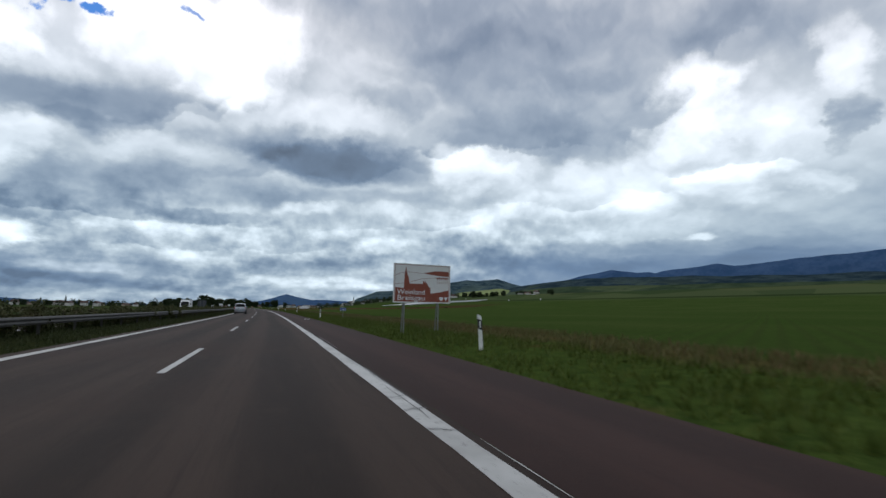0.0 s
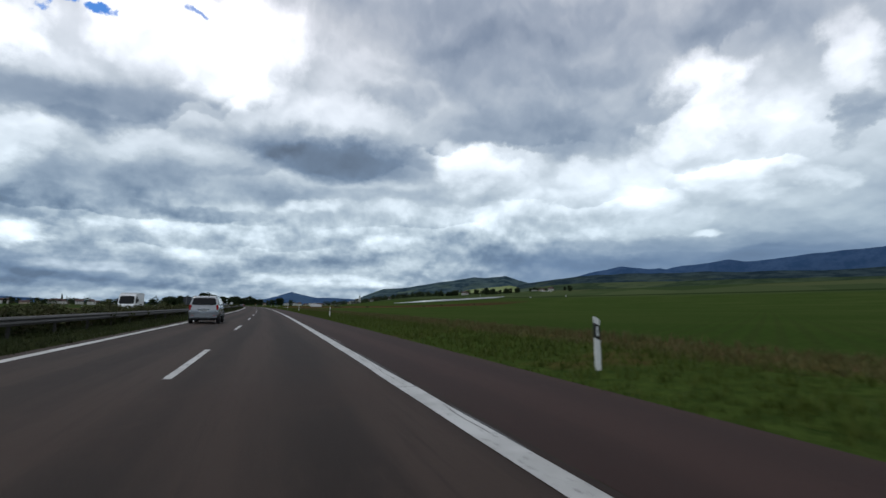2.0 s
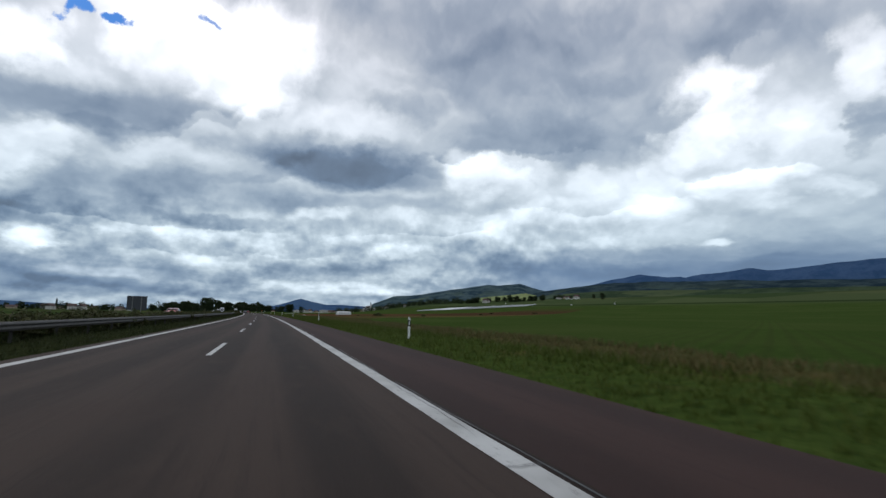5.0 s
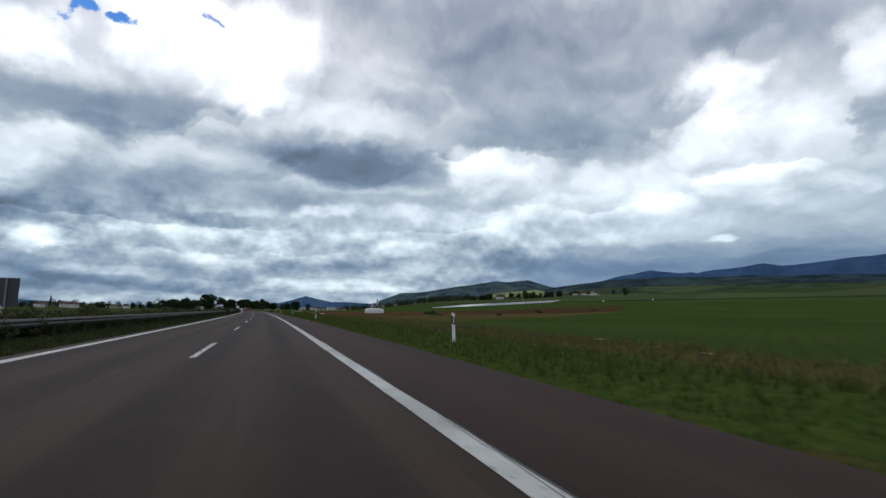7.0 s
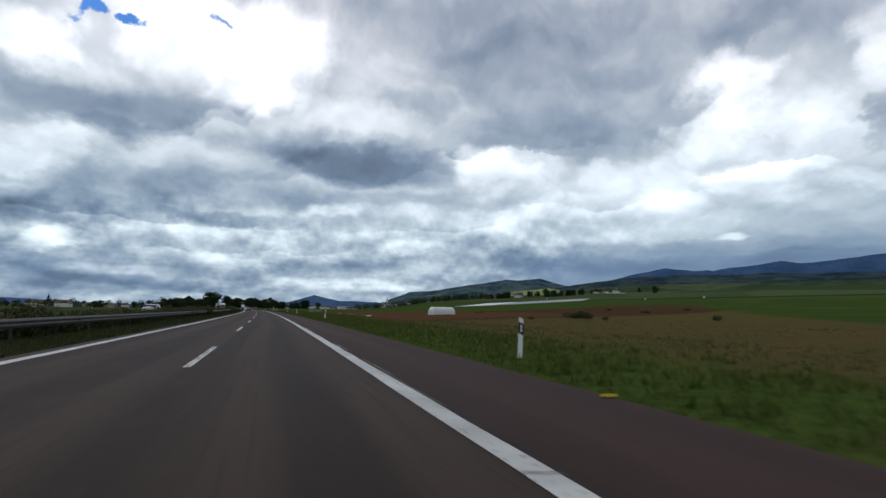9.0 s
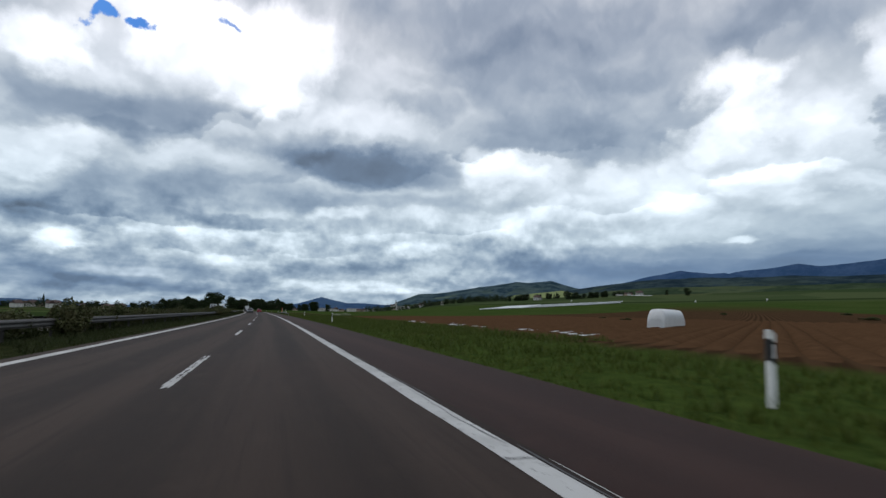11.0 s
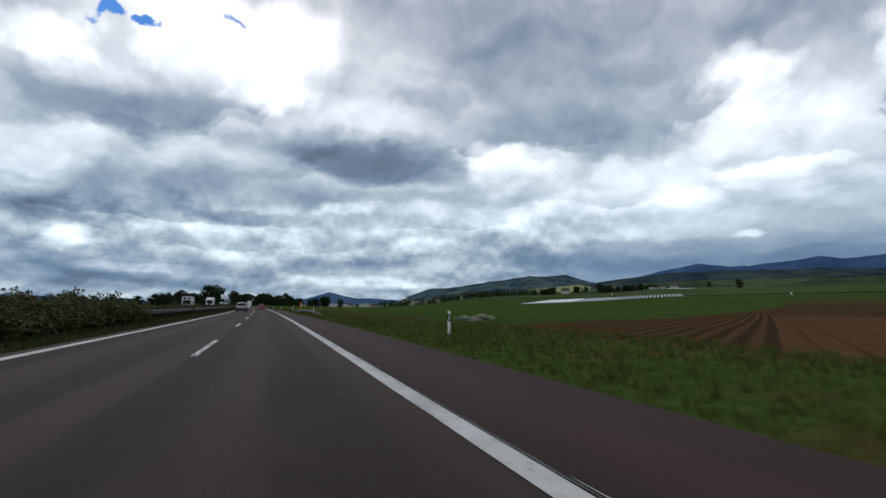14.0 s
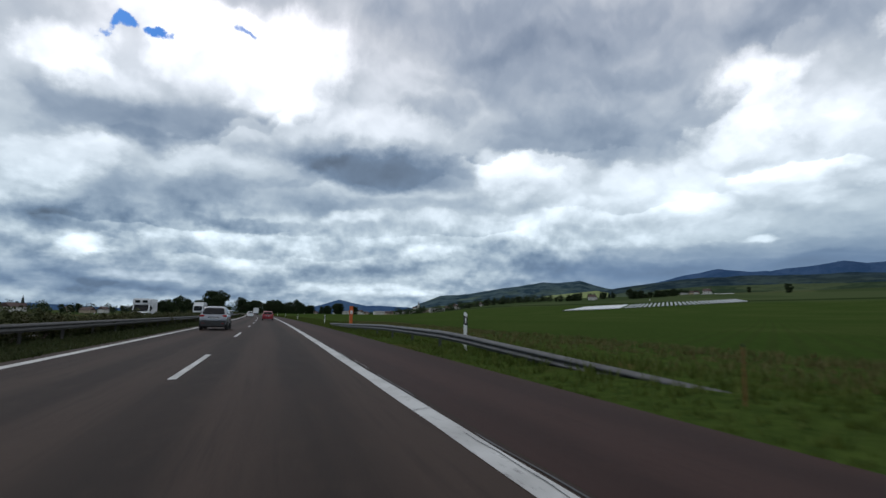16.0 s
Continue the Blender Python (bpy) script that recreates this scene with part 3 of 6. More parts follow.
edge_line("edge_line_left", -5.56, -5.28)
edge_line("edge_line_far", -11.05, -10.8)


def lane_dash(s, d, wear):
    """One six metre dash of thick paint: ragged edges, flakes gone along its middle and one side."""
    rng = random.Random(int(s * 10))
    verts, faces = [], []
    n, cols = 60, 5
    seed = rng.uniform(0, 90)
    for i in range(n + 1):
        q = s + 6.0 * i / n
        for j in range(cols + 1):
            u = (j / cols - 0.5) * 0.15 + rng.uniform(-0.006, 0.006) * (1 + wear)
            verts.append((*road_xy(q + rng.uniform(-0.02, 0.02), d + u), 0.005))
    for i in range(n):
        for j in range(cols):
            bare = noise.noise((seed + i * 0.21, j * 0.8, 0.3)) + 0.45 * noise.noise((seed + i * 0.9, j * 1.7, 4.0))
            if bare < 0.78 - wear * (0.55, 0.5, 0.72, 0.35, 0.25)[j]:
                a = i * (cols + 1) + j
                faces.append((a, a + 1, a + cols + 2, a + cols + 1))
    return tagged(new("lane_dash", mesh_of("lane_dash", verts, faces, M_PAINT)), "worn white dash of the broken lane line", "road marking", "lane dashes", "structure")


for i in range(-1, 60):
    lane_dash(DASH + 18.0 * i, -1.66, (i * 7 % 5) / 4.0)
    if i % 2 == 0 or i < 30:
        lane_dash(DASH + 4 + 18.0 * i, -14.7, 0.3)


# ---- hills round the plain ----
def ridge(name, outline, dist, depth, material, label, rough=6.0):
    """A range whose crest has these directions and heights in degrees, seen from the middle of the road, at that distance."""
    ox, oy = road_xy(222.0, 0.0)
    n = 160
    az = np.linspace(outline[0][0], outline[-1][0], n)
    el = np.interp(az, [p[0] for p in outline], [p[1] for p in outline])
    verts, faces = [], []
    prof = [(-1.0, 0.0), (-0.72, 0.22), (-0.45, 0.5), (-0.22, 0.78), (0.0, 1.0), (0.25, 0.8), (0.6, 0.3)]
    for i in range(n):
        top = dist * math.tan(radians(el[i]))
        for r, k in prof:
            q = dist + r * depth
            b = radians(az[i])
            x, y = ox + q * math.sin(b), oy + q * math.cos(b)
            h = top * k + rough * noise.fractal((x * 0.004, y * 0.004, 2.0), 1.0, 2.1, 5) * min(1, k * 1.5)
            verts.append((x, y, h - 3.0))
    w = len(prof)
    for i in range(n - 1):
        for j in range(w - 1):
            a = i * w + j
            faces.append((a, a + w, a + w + 1, a + 1))
    tagged(new(name, mesh_of(name, verts, faces, material, True)), label, "hill", "", "structure")


ridge("mountain_ahead", [(-4, 0.2), (-0.84, 0.85), (0.6, 1.25), (1.4, 1.5), (2.6, 1.2), (4.2, 0.95), (5.62, 1.0), (8.65, 0.8), (12, 0.5)], 4250, 500, M_MOUNT, "distant haze-blue mountain under low cloud", 5)
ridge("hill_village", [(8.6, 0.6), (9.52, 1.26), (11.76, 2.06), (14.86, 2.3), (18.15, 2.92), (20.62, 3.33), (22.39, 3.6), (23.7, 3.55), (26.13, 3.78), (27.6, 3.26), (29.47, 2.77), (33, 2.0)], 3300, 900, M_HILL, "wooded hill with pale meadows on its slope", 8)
ridge("foothill", [(20.0, 1.4), (22.0, 2.15), (25.0, 2.5), (27.0, 2.75), (28.2, 2.55), (30.0, 1.9), (32, 1.0)], 2500, 500, M_LEA, "pale green meadow slope at the foot of the hill", 3)
ridge("field_slope", [(28.5, 1.8), (31.7, 2.75), (36, 3.1), (40.7, 3.2), (50, 3.35), (60, 3.4), (75, 3.5), (100, 3.2)], 1900, 520, M_FIELDS, "pale green fields climbing to the foot of the ridge", 4)
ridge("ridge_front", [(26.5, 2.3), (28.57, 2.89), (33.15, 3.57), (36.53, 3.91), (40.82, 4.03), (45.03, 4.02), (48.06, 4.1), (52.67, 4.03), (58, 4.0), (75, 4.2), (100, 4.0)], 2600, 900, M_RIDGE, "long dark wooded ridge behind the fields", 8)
ridge("hill_peak", [(33, 3.4), (35.35, 4.04), (36.54, 4.3), (38.92, 4.75), (41.62, 4.4), (42.9, 4.45), (45.36, 3.9), (48, 3.4)], 3500, 500, M_MOUNT, "haze-blue wooded peak behind the ridge", 6)
ridge("mountain_east", [(39, 3.4), (42, 4.05), (44, 4.55), (46.5, 4.8), (49, 5.15), (50.6, 4.95), (52.5, 5.05), (55, 5.4), (58, 5.6), (62, 5.9), (75, 6.4), (100, 6.0)], 4150, 450, M_MOUNT, "high haze-blue mountains with cloud on their tops", 9)
ridge("ridge_west", [(-75, 0.9), (-45, 0.8), (-30, 0.62), (-24.92, 0.62), (-23.77, 0.56), (-21.87, 0.45), (-18.94, 0.3), (-14.5, 0.22), (-9, 0.1)], 4300, 500, M_MOUNT, "low haze-blue range on the western horizon", 3)

# ---- roadside things ----
M_PLASTIC = worn("white_plastic", (0.78, 0.78, 0.76), (0.66, 0.66, 0.63), 0.4, 0, 8, 0.03)
M_BLACKP = worn("black_plastic", (0.010, 0.010, 0.010), (0.018, 0.018, 0.018), 0.8, 0, 9, 0.03)
M_REFLECT = worn("white_reflector", (0.82, 0.82, 0.80), (0.7, 0.7, 0.7), 0.15, 0, 20, 0)
M_ZINC = worn("galvanised_steel", (0.040, 0.043, 0.048), (0.080, 0.084, 0.090), 0.55, 0.25, 3, 0.05)
M_RUSTY = worn("weathered_steel", (0.040, 0.037, 0.034), (0.088, 0.084, 0.080), 0.7, 0.15, 2.5, 0.06)


def delineator():
    root = tagged(new("delineator_post"), "white plastic delineator post with a black band and reflector", "marker post", "delineator posts")
    bm = bmesh.new()
    ring = [(-0.06, -0.05), (0.06, -0.05), (0.045, 0.02), (0.0, 0.06), (-0.045, 0.02)]
    for z, k in ((-0.3, 1.0), (0.55, 1.0), (0.9, 0.98), (0.97, 0.95)):
        for x, y in ring:
            top = 0.0 if z < 0.95 else (-x * 0.45)
            bm.verts.new((x * k, y * k, z + top))
    bm.verts.ensure_lookup_table()
    for i in range(3):
        for j in range(5):
            a, b = i * 5 + j, i * 5 + (j + 1) % 5
            bm.faces.new([bm.verts[q] for q in (a, b, b + 5, a + 5)])
    bm.faces.new([bm.verts[15 + j] for j in range(5)])
    part("post", bm, M_PLASTIC, root)
    bm = bmesh.new()
    lo, hi = [], []
    for x, y in ring:
        lo.append(bm.verts.new((x * 1.10, y * 1.10, 0.58 - x * 0.5)))
        hi.append(bm.verts.new((x * 1.10, y * 1.10, 0.85 - x * 0.5)))
    for j in range(5):
        k = (j + 1) % 5
        bm.faces.new((lo[j], lo[k], hi[k], hi[j]))
    band = part("band", bm, M_BLACKP, root, "black slanted band")
    part("reflector", boxed(-0.02, 0.02, -0.066, -0.054, 0.63, 0.81, 0.004), M_REFLECT, band, "upright white reflector")
    return root


first_post = delineator()
first_post.matrix_basis = road_pose(14.4, 6.3, 0.05) @ pose(0, 0, 0, 0, -4, 0) @ Matrix.Diagonal((1.0, 1.0, 1.1, 1))
lean = random.Random(4)
for i in range(1, 22):
    s = 13.1 + 50.0 * i + lean.uniform(-0.15, 0.15)
    s = {1: 64.0, 5: 263.4, 9: 466.8}.get(i, s)
    d = {1: 6.2, 4: 6.9, 5: 6.35, 7: 6.3, 8: 7.15, 9: 6.45}.get(i, 6.4)
    m = road_pose(s, d, 0.30 if i == 9 else ground_z(s, d) + (0.06 if i == 4 else -0.02))
    copy_thing(first_post, m @ pose(0, 0, 0, lean.uniform(-2, 2), lean.uniform(-3, 3), lean.uniform(-8, 8)))
for i in range(0, 16):
    copy_thing(first_post, road_pose(34.0 + 50.0 * i, -23.0, -0.2) @ pose(0, 0, 0, 0, lean.uniform(-3, 3), 180))


W_RAIL = [(0.0, 0.44), (0.012, 0.455), (0.07, 0.50), (0.078, 0.53), (0.07, 0.555), (0.012, 0.585), (0.006, 0.60), (0.012, 0.615), (0.07, 0.645), (0.078, 0.67), (0.07, 0.70), (0.012, 0.745), (0.0, 0.76)]


def rail_beam(s0, s1, d, side, material, parent, z=lambda s: 0.0, drift=lambda s: 0.0):
    """A length of W-beam; side: +1 faces larger offsets."""
    n = 3
    verts, faces = [], []
    w = len(W_RAIL)
    for i in range(n):
        s = s0 + (s1 - s0) * i / (n - 1)
        for back in (0.0, 0.012):
            for x, h in W_RAIL:
                verts.append((*road_xy(s, d + drift(s) + side * (x - back)), h + z(s)))
    for i in range(n - 1):
        for b in (0, 1):
            for j in range(w - 1):
                a = (2 * i + b) * w + j
                faces.append((a, a + 1, a + 2 * w + 1, a + 2 * w))
        for j in (0, w - 1):
            a = 2 * i * w + j
            faces.append((a, a + w, a + 3 * w, a + 2 * w))
    ob = new("beam", mesh_of("beam", verts, faces, material, True))
    ob.parent = parent
    return ob


POST_MESH = {}


def rail_post(s, d, side, material, parent, z=0.0):
    if material.name not in POST_MESH:
        bm = bmesh.new()
        box(bm, -0.006, 0.006, -0.05, 0.05, -0.5, 0.74)
        box(bm, -0.04, 0.04, -0.056, -0.05, -0.5, 0.74)
        box(bm, -0.04, 0.04, 0.05, 0.056, -0.5, 0.74)
        box(bm, 0.006, 0.1, -0.04, 0.04, 0.56, 0.64)
        me = bpy.data.meshes.new("post")
        bm.to_mesh(me)
        bm.free()
        me.materials.append(material)
        POST_MESH[material.name] = me
    ob = new("post", POST_MESH[material.name])
    ob.parent = parent
    ob.matrix_basis = road_pose(s, d - 0.11 * side, z, 0 if side > 0 else 180)


def guard_rail(d, s0, s1, side, material, label, z=lambda s: 0.0, drift=lambda s: 0.0, gap=4.0):
    root = tagged(new("guard_rail"), label, "guard rail")
    s = s0
    while s < s1 - 0.1:
        e = min(s + gap, s1)
        rail_beam(s, e, d, side, material, root, z, drift)
        rail_post(s + 0.3, d + drift(s), side, material, root, z(s))
        s = e
    return root


guard_rail(-8.3, -40, 900, 1, M_RUSTY, "weathered steel guard rail along the planted median")
guard_rail(-10.15, -40, 700, -1, M_RUSTY, "weathered steel guard rail facing the opposite lanes")


def dip(s):
    if s < 467.5:
        return -0.0535 * (467.5 - s)
    return -0.36 * max(0.0, (s - 478.0) / 24.0)


guard_rail(6.1, 456.5, 504.5, -1, M_ZINC, "galvanised steel guard rail sunk into the verge at its ends", z=lambda s: dip(s) - 0.06, drift=lambda s: 0.085 * max(0.0, 467.5 - s))

# tourist sign
M_SIGNW = worn("sign_white", (0.70, 0.70, 0.68), (0.60, 0.60, 0.585), 0.45, 0, 3, 0.0)
M_SIGNB = worn("sign_brown", (0.20, 0.045, 0.022), (0.25, 0.06, 0.03), 0.45, 0, 3, 0.0)
M_GREYPOST = worn("grey_steel_pole", (0.16, 0.165, 0.165), (0.24, 0.245, 0.245), 0.55, 0.5, 5, 0.03)
M_BACK = worn("sign_back_dark", (0.045, 0.05, 0.06), (0.065, 0.07, 0.08), 0.6, 0.2, 2, 0.02)


def flat_shape(points, y, thick=0.004):
    """A flat shape in the xz plane, facing -y."""
    bm = bmesh.new()
    f = [bm.verts.new((x, y, z)) for x, z in points]
    b = [bm.verts.new((x, y + thick, z)) for x, z in points]
    bm.faces.new(f)
    for i in range(len(f)):
        j = (i + 1) % len(f)
        bm.faces.new((f[i], b[i], b[j], f[j]))
    bmesh.ops.recalc_face_normals(bm, faces=bm.faces)
    bmesh.ops.triangulate(bm, faces=bm.faces)
    return bm


def lettering(name, text, size, x, y, z, material, parent, width=0.0):
    cu = bpy.data.curves.new(name, "FONT")
    cu.body, cu.size, cu.extrude = text, size, 0.002
    ob = new(name, cu)
    dep = bpy.context.evaluated_depsgraph_get()
    me = bpy.data.meshes.new_from_object(ob.evaluated_get(dep))
    bpy.data.objects.remove(ob)
    me.materials.clear()
    me.materials.append(material)
    ob = new(name, me)
    ob.parent = parent
    k = width / max(0.01, max(v.co.x for v in me.vertices)) if width else 1.0
    ob.matrix_basis = pose(x, y, z, 90, 0, 0) @ Matrix.Diagonal((k, 1, 1, 1))
    return ob


def tourist_sign():
    W, H = 3.16, 1.95
    root = tagged(new("tourist_sign"), "brown and white tourist sign with a church silhouette", "road sign")
    z0 = 1.68
    panel = part("panel", boxed(0, W, 0, 0.05, z0, z0 + H, 0.012), M_SIGNW, root)
    e = 0.035
    for a in ((0, W, -0.012, -0.001, z0, z0 + e), (0, W, -0.012, -0.001, z0 + H - e, z0 + H), (0, e, -0.012, -0.001, z0 + e, z0 + H - e), (W - e, W, -0.012, -0.001, z0 + e, z0 + H - e)):
        part("border", boxed(*a), M_REFLECT, panel)
    e2 = 0.055
    for a in ((e2, W - e2, z0 + e2, z0 + e2 + 0.02), (e2, W - e2, z0 + H - e2 - 0.02, z0 + H - e2), (e2, e2 + 0.02, z0 + e2 + 0.02, z0 + H - e2 - 0.02), (W - e2 - 0.02, W - e2, z0 + e2 + 0.02, z0 + H - e2 - 0.02)):
        part("rim", boxed(a[0], a[1], -0.005, 0.0, a[2], a[3]), M_SIGNB, panel)
    u = lambda x, z: (x * W, z0 + z * H)
    shore = [u(*q) for q in ((0.03, 0.03), (0.97, 0.03), (0.97, 0.345), (0.93, 0.33), (0.88, 0.315), (0.84, 0.29), (0.78, 0.28), (0.73, 0.265), (0.655, 0.25), (0.64, 0.265), (0.64, 0.405), (0.615, 0.41), (0.60, 0.44), (0.585, 0.49), (0.575, 0.52), (0.555, 0.52), (0.555, 0.565), (0.535, 0.565), (0.535, 0.52), (0.525, 0.52), (0.525, 0.57), (0.505, 0.57), (0.505, 0.49), (0.27, 0.49), (0.265, 0.545), (0.255, 0.66), (0.235, 0.70), (0.205, 0.93), (0.18, 0.70), (0.185, 0.66), (0.18, 0.53), (0.175, 0.37), (0.03, 0.39))]
    part("church_shape", flat_shape(shore, -0.006), M_SIGNB, panel, "red-brown silhouette of church and houses")
    hill = [u(*q) for q in ((0.50, 0.77), (0.62, 0.80), (0.72, 0.835), (0.85, 0.84), (0.97, 0.83), (0.97, 0.70), (0.80, 0.71), (0.66, 0.735))]
    part("hill_shape", flat_shape(hill, -0.006), M_SIGNB, panel, "red-brown hill silhouette")
    for k in range(6):
        x = 0.765 + 0.036 * k
        dz = 0.012 * (k % 2)
        vine = part("vine", flat_shape([u(x + 0.017 * math.cos(a) * (1 + 0.25 * math.sin(5 * a)), 0.645 + dz + 0.028 * math.sin(a)) for a in [6.283 * j / 12 for j in range(12)]], -0.006), M_SIGNB, panel, "small vine silhouette")
        part("stem", flat_shape([u(x - 0.003, 0.50 + dz), u(x + 0.004, 0.50 + dz), u(x + 0.003, 0.62), u(x - 0.003, 0.62)], -0.006), M_SIGNB, vine)
    for pts in (((0.04, 0.70), (0.12, 0.755), (0.25, 0.79), (0.38, 0.785), (0.50, 0.765), (0.50, 0.757), (0.38, 0.776), (0.25, 0.781), (0.12, 0.747), (0.04, 0.692)), ((0.04, 0.475), (0.17, 0.50), (0.17, 0.493), (0.04, 0.467)), ((0.28, 0.53), (0.40, 0.59), (0.5, 0.63), (0.75, 0.665), (0.75, 0.657), (0.5, 0.622), (0.40, 0.582), (0.28, 0.522))):
        part("contour", flat_shape([u(*q) for q in pts], -0.006), M_SIGNB, panel, "thin brown contour line")
    lettering("lettering", "Weinland", 0.36, 0.06 * W, -0.012, z0 + 0.215 * H, M_REFLECT, panel, 0.48 * W)
    lettering("lettering", "Breisgau", 0.36, 0.06 * W, -0.012, z0 + 0.065 * H, M_REFLECT, panel, 0.48 * W)
    part("crest", flat_shape([u(*q) for q in ((0.80, 0.16), (0.87, 0.16), (0.87, 0.10), (0.835, 0.055), (0.80, 0.10))], -0.012), M_REFLECT, panel, "small white shield")
    part("crest", flat_shape([u(*q) for q in ((0.885, 0.16), (0.955, 0.16), (0.92, 0.055))], -0.012), M_REFLECT, panel, "small white triangle badge")
    for x in (0.2 * W, 0.8 * W):
        part("pole", tube(bmesh.new(), (x, 0.11, -0.6), (x, 0.11, z0 + H + 0.04), 0.033, n=12), M_GREYPOST, root)
        part("pole", tube(bmesh.new(), (x + 0.1, 0.75, -0.6), (x, 0.14, z0 + 0.5 * H), 0.03, n=10), M_GREYPOST, root, "slanting rear strut")
    for z in (0.25, 0.75):
        part("cross_bar", boxed(0.1, W - 0.1, 0.05, 0.085, z0 + z * H - 0.03, z0 + z * H + 0.03), M_GREYPOST, root)
    return root


tourist_sign().matrix_basis = road_pose(24.45, 5.88, -0.1, 9)


# ---- vegetation ----
def leaf_material(name, a, b, c, rough=0.7):
    n = Nodes(name, rough)
    n.b.inputs["Specular IOR Level"].default_value = 0.15
    r = n.island()
    v = n.coords("Object")
    f = n.noise(v, 0.9, 4, 0.6)
    col = n.mix(r, a, b)
    col = n.mix(n.math("MULTIPLY", n.step(f, 0.4, 0.7), 0.6), col, c)
    n.colour(col)
    return n.mat


M_GRASS = leaf_material("verge_grass_blades", (0.046, 0.071, 0.009), (0.090, 0.114, 0.019), (0.074, 0.094, 0.018))
M_GRASSD = leaf_material("median_grass_blades", (0.024, 0.036, 0.010), (0.048, 0.058, 0.018), (0.044, 0.042, 0.018))
M_WEED = leaf_material("dry_weeds", (0.115, 0.076, 0.034), (0.165, 0.115, 0.054), (0.100, 0.085, 0.034))
M_STALK = leaf_material("seeding_grass", (0.084, 0.084, 0.026), (0.130, 0.108, 0.042), (0.074, 0.092, 0.024))
M_SHRUB = leaf_material("shrub_leaves", (0.034, 0.044, 0.014), (0.076, 0.086, 0.030), (0.088, 0.070, 0.034))
M_TREE = leaf_material("tree_leaves", (0.014, 0.026, 0.010), (0.036, 0.054, 0.018), (0.024, 0.040, 0.014))
M_CONIFER = leaf_material("conifer_needles", (0.010, 0.020, 0.012), (0.022, 0.036, 0.018), (0.016, 0.028, 0.014))
M_BARK = worn("bark", (0.055, 0.042, 0.030), (0.11, 0.085, 0.06), 0.9, 0, 4, 0.5)
M_BLOOM = leaf_material("white_blossom", (0.30, 0.32, 0.22), (0.48, 0.48, 0.38), (0.16, 0.20, 0.09))


def blades(name, zones, material, label, seed, clear=None):
    """Grass of single tapering blades. zones: s0, s1, d0, d1, tufts a square metre, height, width."""
    rng = np.random.default_rng(seed)
    pts = []
    for s0, s1, d0, d1, dens, hgt, wid in zones:
        n = int((s1 - s0) * (d1 - d0) * dens)
        s = rng.uniform(s0, s1, n)
        d = rng.uniform(d0, d1, n)
        keep = rng.random(n) < 0.65 + 0.35 * (np.sin(s * 0.9 + d * 1.7) + np.sin(s * 0.31 - d * 0.8) > -0.7)
        s, d = s[keep], d[keep]
        k = 7
        s = np.repeat(s, k) + rng.normal(0, 0.06, len(s) * k)
        d = np.repeat(d, k) + rng.normal(0, 0.06, len(d) * k)
        h = hgt * rng.uniform(0.45, 1.25, len(s)) * (0.85 + 0.18 * np.sin(s * 0.37 + d))
        pts.append(np.stack([s, d, h, np.full(len(s), wid)], 1))
    p = np.concatenate(pts)
    s, d, h, wid = p.T
    a = s / RAD
    x = -RAD * (1 - np.cos(a)) + d * np.cos(a)
    y = RAD * np.sin(a) + d * np.sin(a)
    z = np.array([ground_z(u, v) for u, v in zip(s, d)]) - 0.03
    t = rng.uniform(0, 2 * math.pi, len(s))
    lx, ly = rng.normal(0, 0.35, len(s)) * h, rng.normal(0, 0.35, len(s)) * h
    v = np.empty((len(s), 3, 3))
    v[:, 0] = np.stack([x - wid * np.cos(t), y - wid * np.sin(t), z], 1)
    v[:, 1] = np.stack([x + wid * np.cos(t), y + wid * np.sin(t), z], 1)
    v[:, 2] = np.stack([x + lx, y + ly, z + h], 1)
    me = bpy.data.meshes.new(name)
    n = len(s)
    me.vertices.add(3 * n)
    me.vertices.foreach_set("co", v.ravel())
    me.loops.add(3 * n)
    me.loops.foreach_set("vertex_index", np.arange(3 * n, dtype=np.int32))
    me.polygons.add(n)
    me.polygons.foreach_set("loop_start", np.arange(0, 3 * n, 3, dtype=np.int32))
    me.update(calc_edges=True)
    me.materials.append(material)
    tagged(new(name, me), label, "grass", "", "stuff")


blades("verge_grass", [(-6, 520, 4.98, 5.6, 16, 0.16, 0.014), (-6, 520, 5.5, 9, 12, 0.27, 0.018), (326, 425, 9, 14, 6, 0.33, 0.022), (228, 326, 9, 10.5, 6, 0.3, 0.02), (520, 760, 5, 9, 3, 0.3, 0.03)], M_GRASS, "long green grass of the motorway verge", 3)
blades("median_grass", [(-5, 520, -8.3, -5.97, 10, 0.22, 0.018), (-5, 520, -10.4, -8.3, 3, 0.4, 0.025), (520, 760, -8.2, -5.98, 3, 0.25, 0.03)], M_GRASSD, "rough dark grass of the planted median", 5)
blades("verge_stalks", [(-6, 228, 8.6, 13.2, 9, 0.30, 0.018), (222, 300, 10, 17, 6, 0.16, 0.02), (425, 520, 8.6, 15, 8, 0.22, 0.02)], M_STALK, "olive brown seeding grass at the back of the verge", 6)
blades("meadow_weeds", [(-6, 228, 10, 13.5, 2.0, 0.34, 0.016), (326, 400, 11, 14, 0.8, 0.3, 0.016), (240, 312, 13, 22, 2.4, 0.13, 0.018), (255, 322, 22, 42, 1.0, 0.13, 0.024)], M_WEED, "brown seeding weeds of a fallow meadow", 7)


